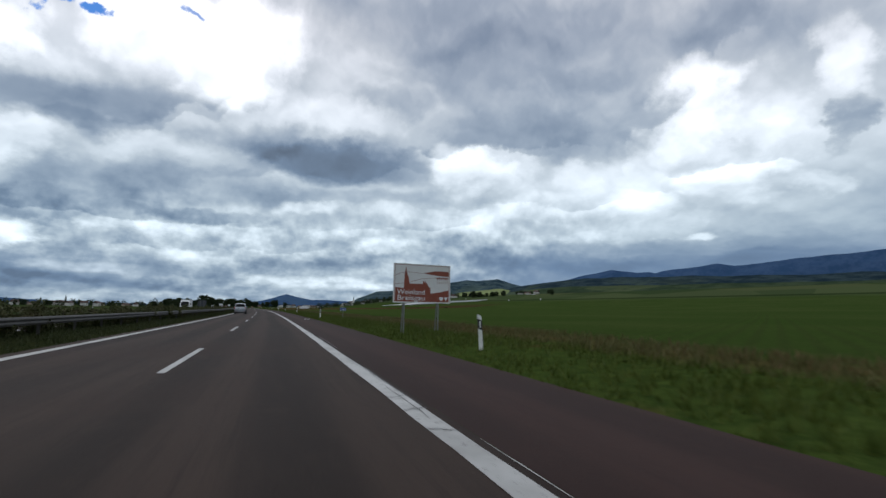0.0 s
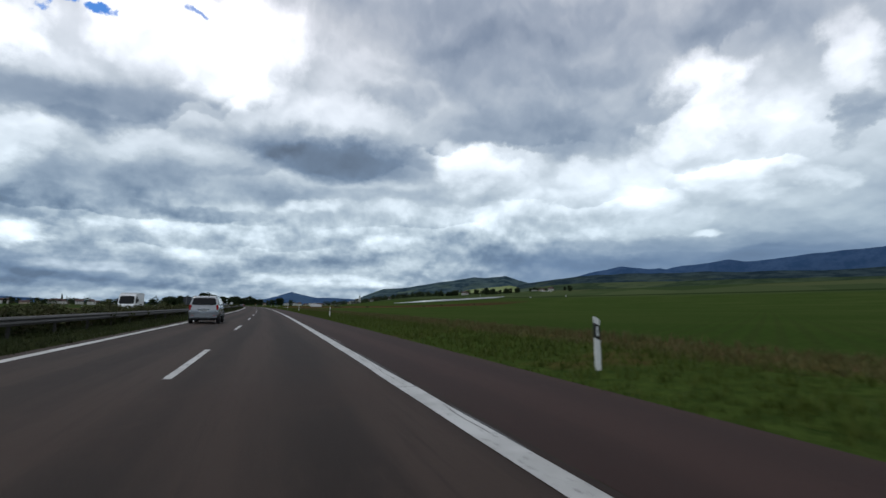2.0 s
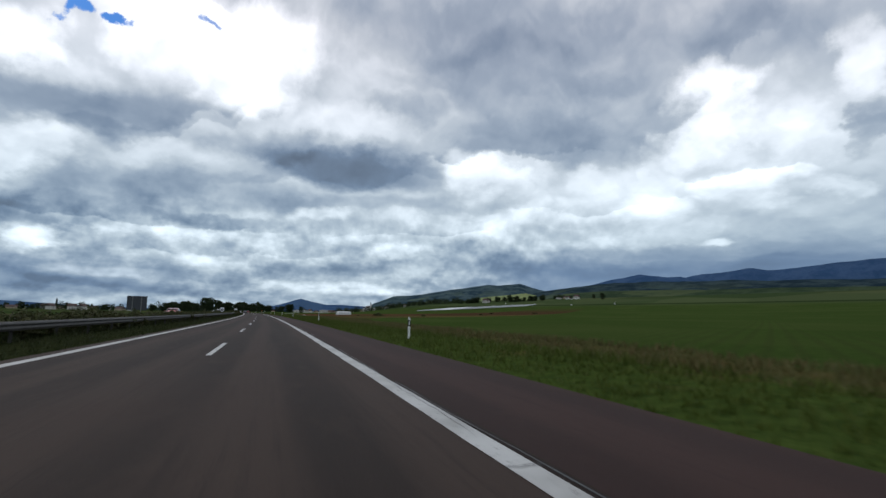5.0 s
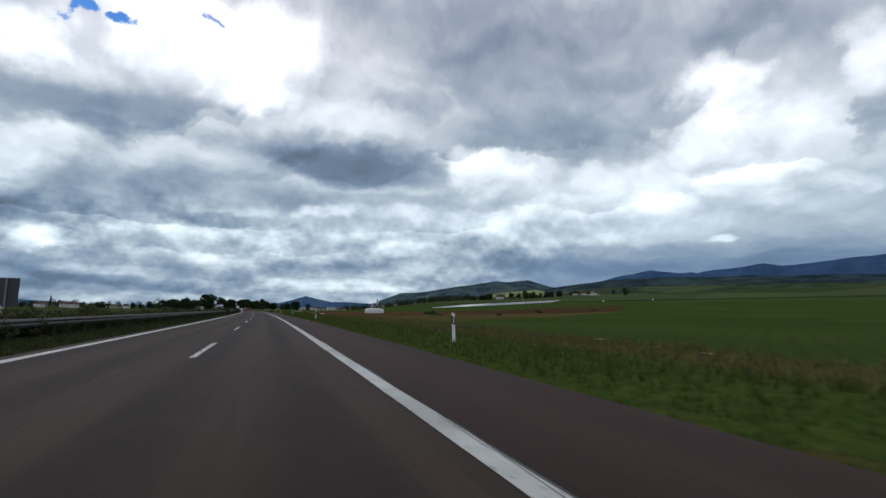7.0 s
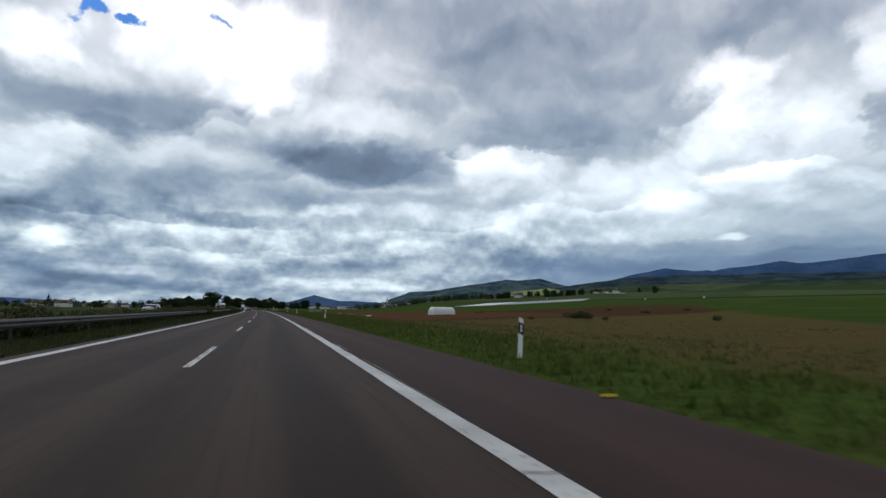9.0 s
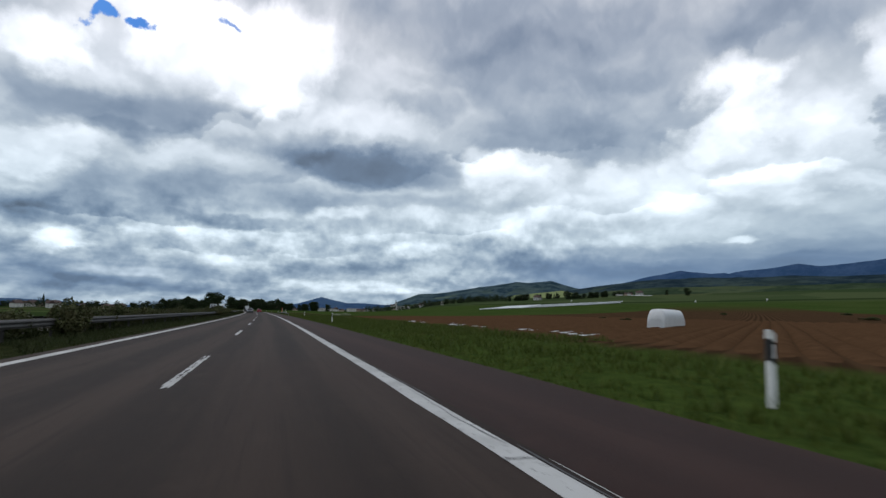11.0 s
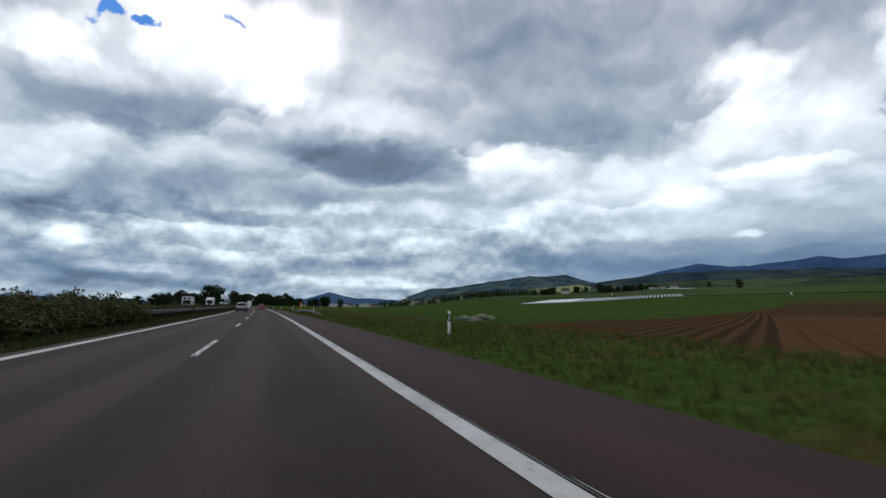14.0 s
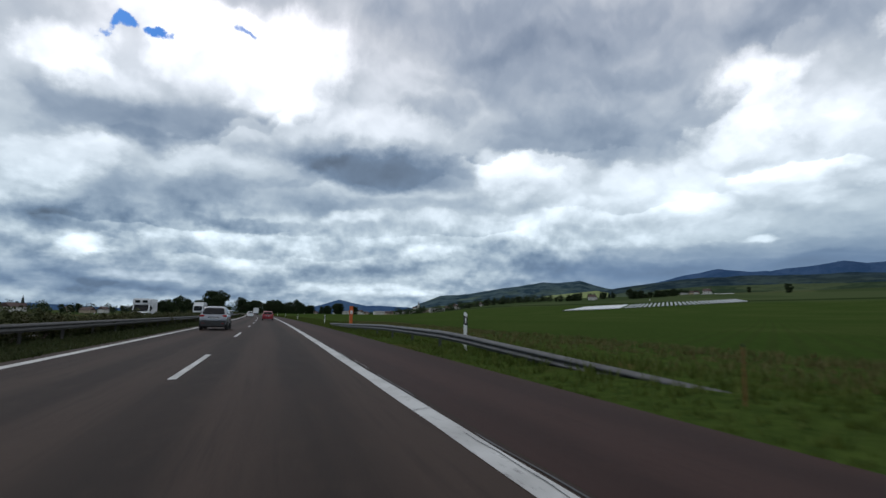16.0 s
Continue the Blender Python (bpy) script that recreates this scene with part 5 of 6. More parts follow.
def passenger_car(c, paint, label, rack=False, clad=False):
    root = tagged(new("car"), label, "car")
    S = car_sections(c)
    n = len(S[0])
    verts, faces = [], []
    for ring in S:
        verts += ring + [(-x, y, z) for x, y, z in ring[1:-1][::-1]]
    m = 2 * n - 2
    for i in range(len(S) - 1):
        for j in range(m):
            k = (j + 1) % m
            faces.append((i * m + j, i * m + k, (i + 1) * m + k, (i + 1) * m + j))
    faces.append(tuple(range(m))[::-1])
    faces.append(tuple((len(S) - 1) * m + j for j in range(m)))
    bm = bmesh.new()
    vs = [bm.verts.new(v) for v in verts]
    for f in faces:
        bm.faces.new([vs[q] for q in f])
    bmesh.ops.recalc_face_normals(bm, faces=bm.faces)
    body = part("body", bm, paint, root)
    for p in body.data.polygons:
        p.use_smooth = True
    sub = body.modifiers.new("smooth", "SUBSURF")
    sub.levels = sub.render_levels = 2
    W, H, L = c["wide"] / 2, c["high"], c["long"]
    belt, rb, rt = c["belt"], c["tail"], c["roof_tail"]
    wr = W * c["roof_w"]
    # glass
    zt = H - 0.16
    t0, t1 = (rb + 0.02), (rt - 0.02)
    part("rear_window", quad_patch(((-W * 0.80, t0 - 0.02, belt + 0.02), (W * 0.80, t0 - 0.02, belt + 0.02), (wr * 0.86, t1, zt), (-wr * 0.86, t1, zt)), 0.055), M_GLASS, root, "dark tinted rear window")
    for sx in (-1, 1):
        xb, xt = sx * (W * 0.955), sx * (wr * 1.0 + W * 0.012)
        spans = c["side_glass"]
        for a, b, ta, tb in spans:
            q = [(xb, a, belt + 0.02), (xb, b, belt), (xt, tb, H - 0.15), (xt, ta, H - 0.14)]
            q = q if sx > 0 else [q[1], q[0], q[3], q[2]]
            part("side_window", quad_patch(q, 0.02), M_GLASS, root)
        lamp = part("tail_lamp", boxed(min(sx * W * c["lamp"][0], sx * W * 0.945), max(sx * W * c["lamp"][0], sx * W * 0.945), c["lamp"][4], 0.30, c["lamp"][1], c["lamp"][2], 0.035), M_TAIL, root, "red tail lamp")
        lz = c["lamp"][1] - 0.11
        part("reverse_lens", boxed(min(sx * W * (c["lamp"][0] + 0.02), sx * W * 0.935), max(sx * W * (c["lamp"][0] + 0.02), sx * W * 0.935), c["lamp"][4] - 0.005, 0.24, lz, lz + 0.10, 0.025), M_HEAD, lamp, "clear lower lens")
        mir = part("mirror", boxed(min(sx * W * 0.97, sx * W * 1.18), max(sx * W * 0.97, sx * W * 1.18), c["screen_base"] - 0.55, c["screen_base"] - 0.40, belt + 0.0, belt + 0.15, 0.03), paint, root)
        for y in (c["axle_r"], c["axle_f"]):
            bm = bmesh.new()
            bmesh.ops.create_cone(bm, cap_ends=True, segments=28, radius1=c["tyre"] * 1.16, radius2=c["tyre"] * 1.16, depth=0.12, matrix=pose(sx * (W - 0.075), y, c["tyre"] + 0.02, 0, 90, 0))
            part("wheel_arch", bm, M_CLAD, root)
            wheel(root, sx * (W - 0.085), y, c["tyre"], 0.23)
        if rack:
            bm = bmesh.new()
            for k in range(7):
                y0, y1 = (rt + 0.1 + (c["screen_top"] - rt - 0.2) * (k + e) / 7 for e in (0, 1))
                hh = lambda y: H + 0.012 - 0.07 * abs((y - rt) / (c["screen_top"] - rt) - 0.5) ** 2 * 4
                tube(bm, (sx * wr * 0.92, y0, hh(y0)), (sx * wr * 0.92, y1, hh(y1)), 0.018, n=6)
            part("roof_rail", bm, M_CLAD, root)
        part("door_seam", boxed(min(sx * W * 0.99, sx * W * 1.004), max(sx * W * 0.99, sx * W * 1.004), c["axle_r"] + 0.4, c["axle_f"] - 0.45, c["clear"] + 0.12, c["clear"] + 0.2, 0.004), M_CLAD, root)
        for y in c["handles"]:
            part("door_handle", boxed(min(sx * W * 0.985, sx * W * 1.02), max(sx * W * 0.985, sx * W * 1.02), y, y + 0.18, belt - 0.17, belt - 0.13, 0.008), paint, root)
    sc = c["screen_base"], c["screen_top"]
    part("windscreen", quad_patch(((W * 0.8, sc[0] - 0.05, belt + 0.02), (-W * 0.8, sc[0] - 0.05, belt + 0.02), (-wr * 0.88, sc[1] + 0.06, zt + 0.03), (wr * 0.88, sc[1] + 0.06, zt + 0.03)), 0.03), M_GLASS, root)
    # tail details
    zp = c["plate"]
    part("bumper", boxed(-W * 0.88, W * 0.88, -0.05, 0.22, c["clear"] + 0.0, c["clear"] + (0.36 if clad else 0.18), 0.03), M_CLAD if clad else paint, root)
    plate = part("number_plate", boxed(-0.26, 0.26, c["plate_y"] - 0.02, c["plate_y"] + 0.05, zp, zp + 0.115, 0.005), M_PLATE, root, "white plate with dark bars")
    for k in range(5):
        part("bar", boxed(-0.19 + 0.075 * k + (0.04 if k > 1 else 0), -0.145 + 0.075 * k + (0.04 if k > 1 else 0), c["plate_y"] - 0.025, c["plate_y"] - 0.02, zp + 0.025, zp + 0.09), M_BLACKP, plate)
    part("trim", boxed(-0.36, 0.36, c["plate_y"] - 0.025, c["plate_y"] + 0.03, zp + 0.15, zp + 0.20, 0.01), M_CHROME if not clad else paint, root)
    part("lower_valance", boxed(-W * 0.80, W * 0.80, -0.035, 0.2, c["clear"] - 0.06, c["clear"] + 0.10, 0.03), M_CLAD, root)
    part("tailgate_seam", boxed(-W * 0.72, W * 0.72, c["plate_y"] - 0.03, c["plate_y"] + 0.03, zp - 0.075, zp - 0.06, 0.004), M_CLAD, root)
    part("plate_recess", boxed(-0.33, 0.33, c["plate_y"] - 0.012, c["plate_y"] + 0.05, zp - 0.03, zp + 0.145, 0.012), M_CLAD, root)
    bm = bmesh.new()
    tube(bm, (0.02, t0 - 0.075, belt + 0.04), (-0.32, t0 - 0.06, belt + 0.14), 0.012, 0.008, 6)
    part("rear_wiper", bm, M_CLAD, root)
    for sx in (-1, 1):
        part("reflector", boxed(min(sx * W * 0.6, sx * W * 0.76), max(sx * W * 0.6, sx * W * 0.76), -0.058, 0.05, c["clear"] + 0.13, c["clear"] + 0.165, 0.008), M_TAIL, root)
    part("underbody", boxed(-W * 0.75, W * 0.75, 0.25, L - 0.3, 0.2, c["clear"] + 0.06), M_CLAD, root)
    for sx in (-1, 1):
        part("head_lamp", boxed(min(sx * W * 0.5, sx * W * 0.83), max(sx * W * 0.5, sx * W * 0.83), L - 0.22, L - 0.03, c["hood"] * 0.72, c["hood"] * 0.84, 0.03), M_HEAD, root)
    return root


BIG_SUV = dict(long=4.74, wide=1.86, high=1.80, belt=1.18, hood=1.12, clear=0.36, tail=0.14, roof_tail=0.34, roof_w=0.80, screen_top=3.0, screen_base=3.65, tyre=0.38, axle_r=0.98, axle_f=3.83, lamp=(0.78, 0.86, 1.22, 0, 0.03), plate=0.76, plate_y=0.03, handles=(1.62, 2.5), side_glass=((0.42, 1.2, 0.5, 1.22), (1.28, 2.08, 1.28, 2.05), (2.16, 3.3, 2.12, 2.86)))
MID_SUV = dict(long=4.49, wide=1.84, high=1.66, belt=1.08, hood=1.02, clear=0.32, tail=0.16, roof_tail=0.52, roof_w=0.75, screen_top=2.72, screen_base=3.4, tyre=0.36, axle_r=0.86, axle_f=3.54, lamp=(0.62, 0.90, 1.06, 0, 0.05), plate=0.74, plate_y=0.035, handles=(1.42, 2.3), side_glass=((0.55, 1.16, 0.72, 1.18), (1.2, 2.0, 1.22, 1.95), (2.06, 3.1, 2.02, 2.62)))
HATCH = dict(long=4.0, wide=1.76, high=1.50, belt=0.98, hood=0.92, clear=0.26, tail=0.16, roof_tail=0.5, roof_w=0.74, screen_top=2.45, screen_base=3.15, tyre=0.31, axle_r=0.72, axle_f=3.24, lamp=(0.78, 0.74, 1.0, 0, 0.04), plate=0.62, plate_y=0.03, handles=(1.35, 2.1), side_glass=((0.55, 1.1, 0.68, 1.12), (1.15, 1.85, 1.17, 1.8), (1.92, 2.85, 1.88, 2.38)))

passenger_car(BIG_SUV, M_SILVER, "silver off-road car with a square tail and roof bars", rack=True).matrix_basis = road_pose(91.6, -4.1, 0.006)
passenger_car(MID_SUV, M_SILVERW, "pale silver sport utility car with black roof rails", rack=True, clad=True).matrix_basis = road_pose(489.0, -3.7, 0.006)
red_car = passenger_car(HATCH, M_RED, "small red hatchback on the motorway")
red_car.matrix_basis = road_pose(539.0, 0.1, 0.006)
white_car = passenger_car(HATCH, M_WHITE, "small white hatchback on the motorway")
white_car.matrix_basis = road_pose(596.0, -3.5, 0.006)
dark_car = passenger_car(HATCH, M_DARKCAR, "dark blue hatchback on the motorway")
dark_car.matrix_basis = road_pose(668.0, -3.5, 0.006)


def box_vehicle(kind, label, L, W, H, cab, paint, low):
    """A van, motorhome or lorry seen from its front: box body, cab with screen, wheels. Its nose points along -y."""
    root = tagged(new(kind), label, kind.replace("_", " "))
    part("body", boxed(-W / 2, W / 2, cab, L, low, H, 0.08), paint, root)
    bm = bmesh.new()
    ch = min(H, 2.45) if kind != "lorry" else H * 0.82
    nose = 0.9 if kind != "lorry" else 0.12
    prof = [(0.0, low), (0.0, ch * 0.38), (nose * 0.35, ch * 0.47), (nose, ch * 0.9), (nose + 0.25, ch), (cab, ch), (cab, low)]
    lo = [bm.verts.new((-W * 0.48, y, z)) for y, z in prof]
    hi = [bm.verts.new((W * 0.48, y, z)) for y, z in prof]
    bm.faces.new(lo)
    bm.faces.new(hi[::-1])
    for i in range(len(prof)):
        j = (i + 1) % len(prof)
        bm.faces.new((lo[i], hi[i], hi[j], lo[j]))
    bmesh.ops.recalc_face_normals(bm, faces=bm.faces)
    bmesh.ops.bevel(bm, geom=list(bm.edges), offset=0.05, segments=2, affect="EDGES")
    part("cab", bm, paint, root)
    a, b = prof[2], prof[3]
    part("windscreen", quad_patch(((-W * 0.42, a[0], a[1] + 0.03), (W * 0.42, a[0], a[1] + 0.03), (W * 0.40, b[0], b[1] - 0.02), (-W * 0.40, b[0], b[1] - 0.02)), 0.03), M_GLASS, root)
    for sx in (-1, 1):
        x = sx * W * 0.485
        q = [(x, nose * 0.7, ch * 0.52), (x, cab - 0.15, ch * 0.52), (x, cab - 0.15, ch * 0.86), (x, nose + 0.15, ch * 0.86)]
        part("side_window", quad_patch(q if sx > 0 else [q[1], q[0], q[3], q[2]], 0.015), M_GLASS, root)
        part("head_lamp", boxed(min(sx * W * 0.3, sx * W * 0.44), max(sx * W * 0.3, sx * W * 0.44), -0.02, 0.1, low + 0.3, low + 0.48, 0.03), M_HEAD, root)
        part("mirror", boxed(min(sx * W * 0.5, sx * W * 0.62), max(sx * W * 0.5, sx * W * 0.62), nose, nose + 0.1, ch * 0.6, ch * 0.75, 0.02), M_CLAD, root)
        for y in (0.95, L - 1.0) if kind != "lorry" else (1.2, L - 3.0, L - 1.8):
            wheel(root, sx * (W / 2 - 0.13), y, 0.36 if kind != "lorry" else 0.5, 0.24)
    part("bumper", boxed(-W * 0.47, W * 0.47, -0.05, 0.2, low - 0.12, low + 0.16, 0.04), M_CLAD, root)
    part("chassis", boxed(-W * 0.4, W * 0.4, 0.3, L - 0.2, 0.35, low + 0.02), M_CLAD, root)
    return root


van = box_vehicle("camper_van", "white panel van on the opposite carriageway", 5.6, 2.05, 2.65, 1.7, M_WHITE, 0.42)
van.matrix_basis = road_pose(131.0, -17.4, 0.006)
home = box_vehicle("motorhome", "white motorhome with an overhanging sleeping cab", 6.4, 2.3, 3.1, 1.9, M_WHITE, 0.45)
part("alcove", boxed(-1.14, 1.14, 0.55, 2.0, 2.15, 3.1, 0.15), M_WHITE, home)
for x0 in (-0.85, 0.15):
    part("alcove_window", quad_patch(((x0, 0.55, 2.45), (x0 + 0.7, 0.55, 2.45), (x0 + 0.7, 0.55, 2.85), (x0, 0.55, 2.85)), 0.012), M_GLASS, home)
home.matrix_basis = road_pose(536.0, -17.8, 0.006)
lorry = box_vehicle("lorry", "white box lorry on the opposite carriageway", 11.0, 2.5, 3.85, 2.1, M_WHITE, 0.95)
lorry.matrix_basis = road_pose(604.0, -17.0, 0.006)
far_lorry = copy_thing(lorry, road_pose(760.0, 0.3, 0.006, 180))
tagged(far_lorry, "white box lorry in front of the cars")
far_van = copy_thing(van, road_pose(770.0, -16.9, 0.006))
copy_thing(van, road_pose(870.0, -13.0, 0.006))

claret_car = copy_thing(red_car, road_pose(226.0, -13.2, 0.006, 180))
tagged(claret_car, "red hatchback coming along the opposite carriageway")
grey_car = copy_thing(dark_car, road_pose(322.0, -13.2, 0.006, 180))
tagged(grey_car, "dark hatchback coming along the opposite carriageway")


# ---- signs, phone, bales, covers ----
M_BLUE = worn("sign_blue", (0.006, 0.038, 0.21), (0.008, 0.048, 0.25), 0.4, 0, 5, 0)
M_ORANGE = worn("orange_plastic", (0.62, 0.12, 0.015), (0.5, 0.1, 0.015), 0.4, 0, 5, 0.03)
M_FILM = worn("white_plastic_film", (0.62, 0.63, 0.63), (0.46, 0.47, 0.47), 0.35, 0, 1.2, 0.4)
M_FILM3 = worn("grey_dusty_film", (0.21, 0.22, 0.225), (0.14, 0.15, 0.15), 0.4, 0, 1.2, 0.4)
M_FILM2 = worn("white_stretch_wrap", (0.66, 0.67, 0.66), (0.52, 0.53, 0.52), 0.3, 0, 2.5, 0.4)
M_PLASTER = worn("pale_plaster", (0.62, 0.60, 0.56), (0.5, 0.48, 0.44), 0.9, 0, 0.6, 0.1)
M_PLASTER2 = worn("ochre_plaster", (0.46, 0.38, 0.28), (0.38, 0.31, 0.22), 0.9, 0, 0.6, 0.1)
M_TILE = worn("red_roof_tiles", (0.085, 0.046, 0.038), (0.06, 0.04, 0.036), 0.85, 0, 1.5, 0.3)
M_SLATE = worn("grey_roof", (0.10, 0.10, 0.105), (0.15, 0.15, 0.15), 0.7, 0, 1.2, 0.2)
M_PANE = Nodes("window_pane", 0.08).colour((0.02, 0.024, 0.03))
M_LEAFY = Nodes("yellow_litter", 0.6).colour((0.55, 0.42, 0.03))


def kilometre_sign():
    root = tagged(new("kilometre_sign"), "small blue kilometre board on a grey pole", "road sign")
    board = part("board", boxed(-0.33, 0.33, 0, 0.025, 1.12, 1.44, 0.01), M_BLUE, root)
    for a in ((-0.33, 0.33, 1.12, 1.135), (-0.33, 0.33, 1.425, 1.44), (-0.33, -0.315, 1.135, 1.425), (0.315, 0.33, 1.135, 1.425)):
        part("rim", boxed(a[0], a[1], -0.004, 0.0, a[2], a[3]), M_REFLECT, board)
    lettering("lettering", "765,5", 0.21, -0.22, -0.006, 1.205, M_REFLECT, board, 0.44)
    part("pole", tube(bmesh.new(), (0, 0.05, -0.5), (0, 0.05, 1.42), 0.03, n=10), M_GREYPOST, root)
    return root


kilometre_sign().matrix_basis = road_pose(58.2, 8.1, -0.14, -6)


def phone_post():
    root = tagged(new("emergency_phone"), "orange emergency telephone pillar beside the guard rail", "emergency phone")
    part("pillar", boxed(-0.16, 0.16, -0.12, 0.12, -0.3, 1.45, 0.03), M_ORANGE, root)
    head = part("head", boxed(-0.22, 0.22, -0.17, 0.17, 1.45, 2.05, 0.05), M_ORANGE, root)
    part("hatch", boxed(-0.13, 0.13, -0.18, -0.165, 1.55, 1.9, 0.01), M_REFLECT, head, "pale speaking hatch")
    part("handle", boxed(-0.05, 0.05, -0.2, -0.18, 1.62, 1.66, 0.008), M_BLACKP, head)
    part("sign", boxed(-0.2, 0.2, -0.02, 0.02, 2.05, 2.35, 0.01), M_ORANGE, root)
    return root


phone_post().matrix_basis = road_pose(495.0, 6.75, 0.0) @ Matrix.Diagonal((0.8, 0.85, 0.82, 1))


def back_of_sign():
    root = tagged(new("direction_sign"), "dark grey back of a large direction board on two poles", "road sign")
    W, H, z0 = 3.4, 2.7, 1.35
    panel = part("panel", boxed(-W / 2, W / 2, 0, 0.04, z0, z0 + H, 0.02), M_BACK, root)
    for k in range(1, 6):
        part("rib", boxed(-W / 2, W / 2, -0.04, 0.0, z0 + H * k / 6 - 0.025, z0 + H * k / 6 + 0.025), M_BACK, panel)
    for x in (-0.75, 0.75):
        part("pole", boxed(x - 0.07, x + 0.07, -0.18, -0.04, -0.6, z0 + H, 0.01), M_GREYPOST, root)
    return root


back_of_sign().matrix_basis = road_pose(252.5, -23.6, -0.3, 6)


def covered_row():
    """A long row of bales under one white sheet that sags between them and hangs in folds."""
    root = tagged(new("covered_bale_row"), "long row of bales under a white plastic sheet", "covered bales")
    bm = bmesh.new()
    L, n, m = 7.4, 40, 17
    rows = []
    for i in range(n + 1):
        f = i / n
        y = -L / 2 + L * f
        end = min(1.0, min(f, 1 - f) * 9)
        end = math.sqrt(max(0.0, 1 - (1 - end) ** 2))
        bulge = 0.93 + 0.07 * abs(math.sin(math.pi * 7 * f))
        row = []
        for j in range(m):
            a = math.pi * j / (m - 1)
            cx, sz = math.cos(a), math.sin(a)
            px = (abs(cx) ** 0.55) * (1 if cx > 0 else -1) * 0.74 * (0.85 + 0.15 * end)
            pz = (sz ** 0.5) * 1.6 * bulge * (0.55 + 0.45 * end)
            fold = 0.035 * math.sin(i * 2.3) * (1 - sz)
            row.append(bm.verts.new((px + (fold if px > 0 else -fold), y, pz - 0.06)))
        rows.append(row)
    for i in range(n):
        for j in range(m - 1):
            bm.faces.new((rows[i][j], rows[i][j + 1], rows[i + 1][j + 1], rows[i + 1][j]))
    bm.faces.new(rows[0])
    bm.faces.new(rows[-1][::-1])
    bmesh.ops.recalc_face_normals(bm, faces=bm.faces)
    sheet = part("sheet", bm, M_FILM2, root)
    for p in sheet.data.polygons:
        p.use_smooth = len(p.vertices) == 4
    for k in range(6):
        y = -L / 2 + 0.7 + 1.18 * k
        part("strap", boxed(-0.76, -0.735, y - 0.03, y + 0.03, 0.0, 0.9), M_CLAD, sheet)
    return root


covered_row().matrix_basis = road_pose(342.3, 31.4, ground_z(342.3, 31.4), -56) @ Matrix.Diagonal((0.95, 0.95, 1.0, 1))


# strips of film on the ploughed rows
def film_strip(s, d, length, seed):
    rng = random.Random(seed)
    bm = bmesh.new()
    n = 14
    a, b = [], []
    for i in range(n + 1):
        y = length * i / n
        w = (0.05 + 0.16 * (1 - i / n) ** 3) * rng.uniform(0.6, 1.2)
        h = 0.02 + 0.04 * rng.random()
        a.append([bm.verts.new((-w, y, 0.0)), bm.verts.new((rng.uniform(-0.04, 0.04), y, h)), bm.verts.new((w, y, 0.0))])
    for i in range(n):
        if rng.random() < 0.3:
            continue
        for j in (0, 1):
            bm.faces.new((a[i][j], a[i][j + 1], a[i + 1][j + 1], a[i + 1][j]))
    root = tagged(new("film_strip"), "torn white film strip lying in a ploughed furrow", "plastic film", "film strips")
    part("film", bm, M_FILM, root)
    root.matrix_basis = road_pose(s, d, ground_z(s, d) + 0.07, -51.8)


# ridges of the ploughed field, with strips of film lying between them
def plough_ridge(s, length, seed):
    rng = random.Random(seed)
    verts, faces = [], []
    n = 16
    c, q = math.cos(radians(51.8)), math.sin(radians(51.8))
    for i in range(n + 1):
        f = length * i / n
        ss, dd = s + f * c, 13.4 + f * q
        z = ground_z(ss, dd)
        for u, h in ((-0.54, -0.06), (-0.34, 0.08), (-0.10, 0.16), (0.12, 0.155), (0.35, 0.075), (0.54, -0.06)):
            h = -0.06 + (h + 0.06) * min(1.0, 0.15 + f / 2.5)
            verts.append((*road_xy(ss + (u + rng.uniform(-0.05, 0.05)) * q, dd - u * c), z + h + rng.uniform(-0.012, 0.012)))
    for i in range(n):
        for j in range(5):
            a = i * 6 + j
            faces.append((a, a + 1, a + 7, a + 6))
    ob = new("plough_ridge", mesh_of("plough_ridge", verts, faces, M_EARTH, True))
    tagged(ob, "long ridge of turned brown earth in a field", "earth ridge", "plough ridges")


M_EARTH = worn("turned_earth", (0.062, 0.034, 0.018), (0.104, 0.058, 0.031), 1.0, 0, 1.6, 0.8)
M_EARTH.node_tree.nodes["Principled BSDF"].inputs["Specular IOR Level"].default_value = 0.0
for k in range(80):
    plough_ridge(303.2 + 1.26 * k, 72 + (k * 13) % 9, 200 + k)
for k in range(22):
    if k % 6 != 4:
        d = 14.4 + (k * 5 % 4) * 0.5
        film_strip(303.83 + 1.26 * (20 + k + k // 8 * 3) + 0.787 * (d - 13.4), d, (7, 16, 10, 19, 5)[k % 5], 70 + k)


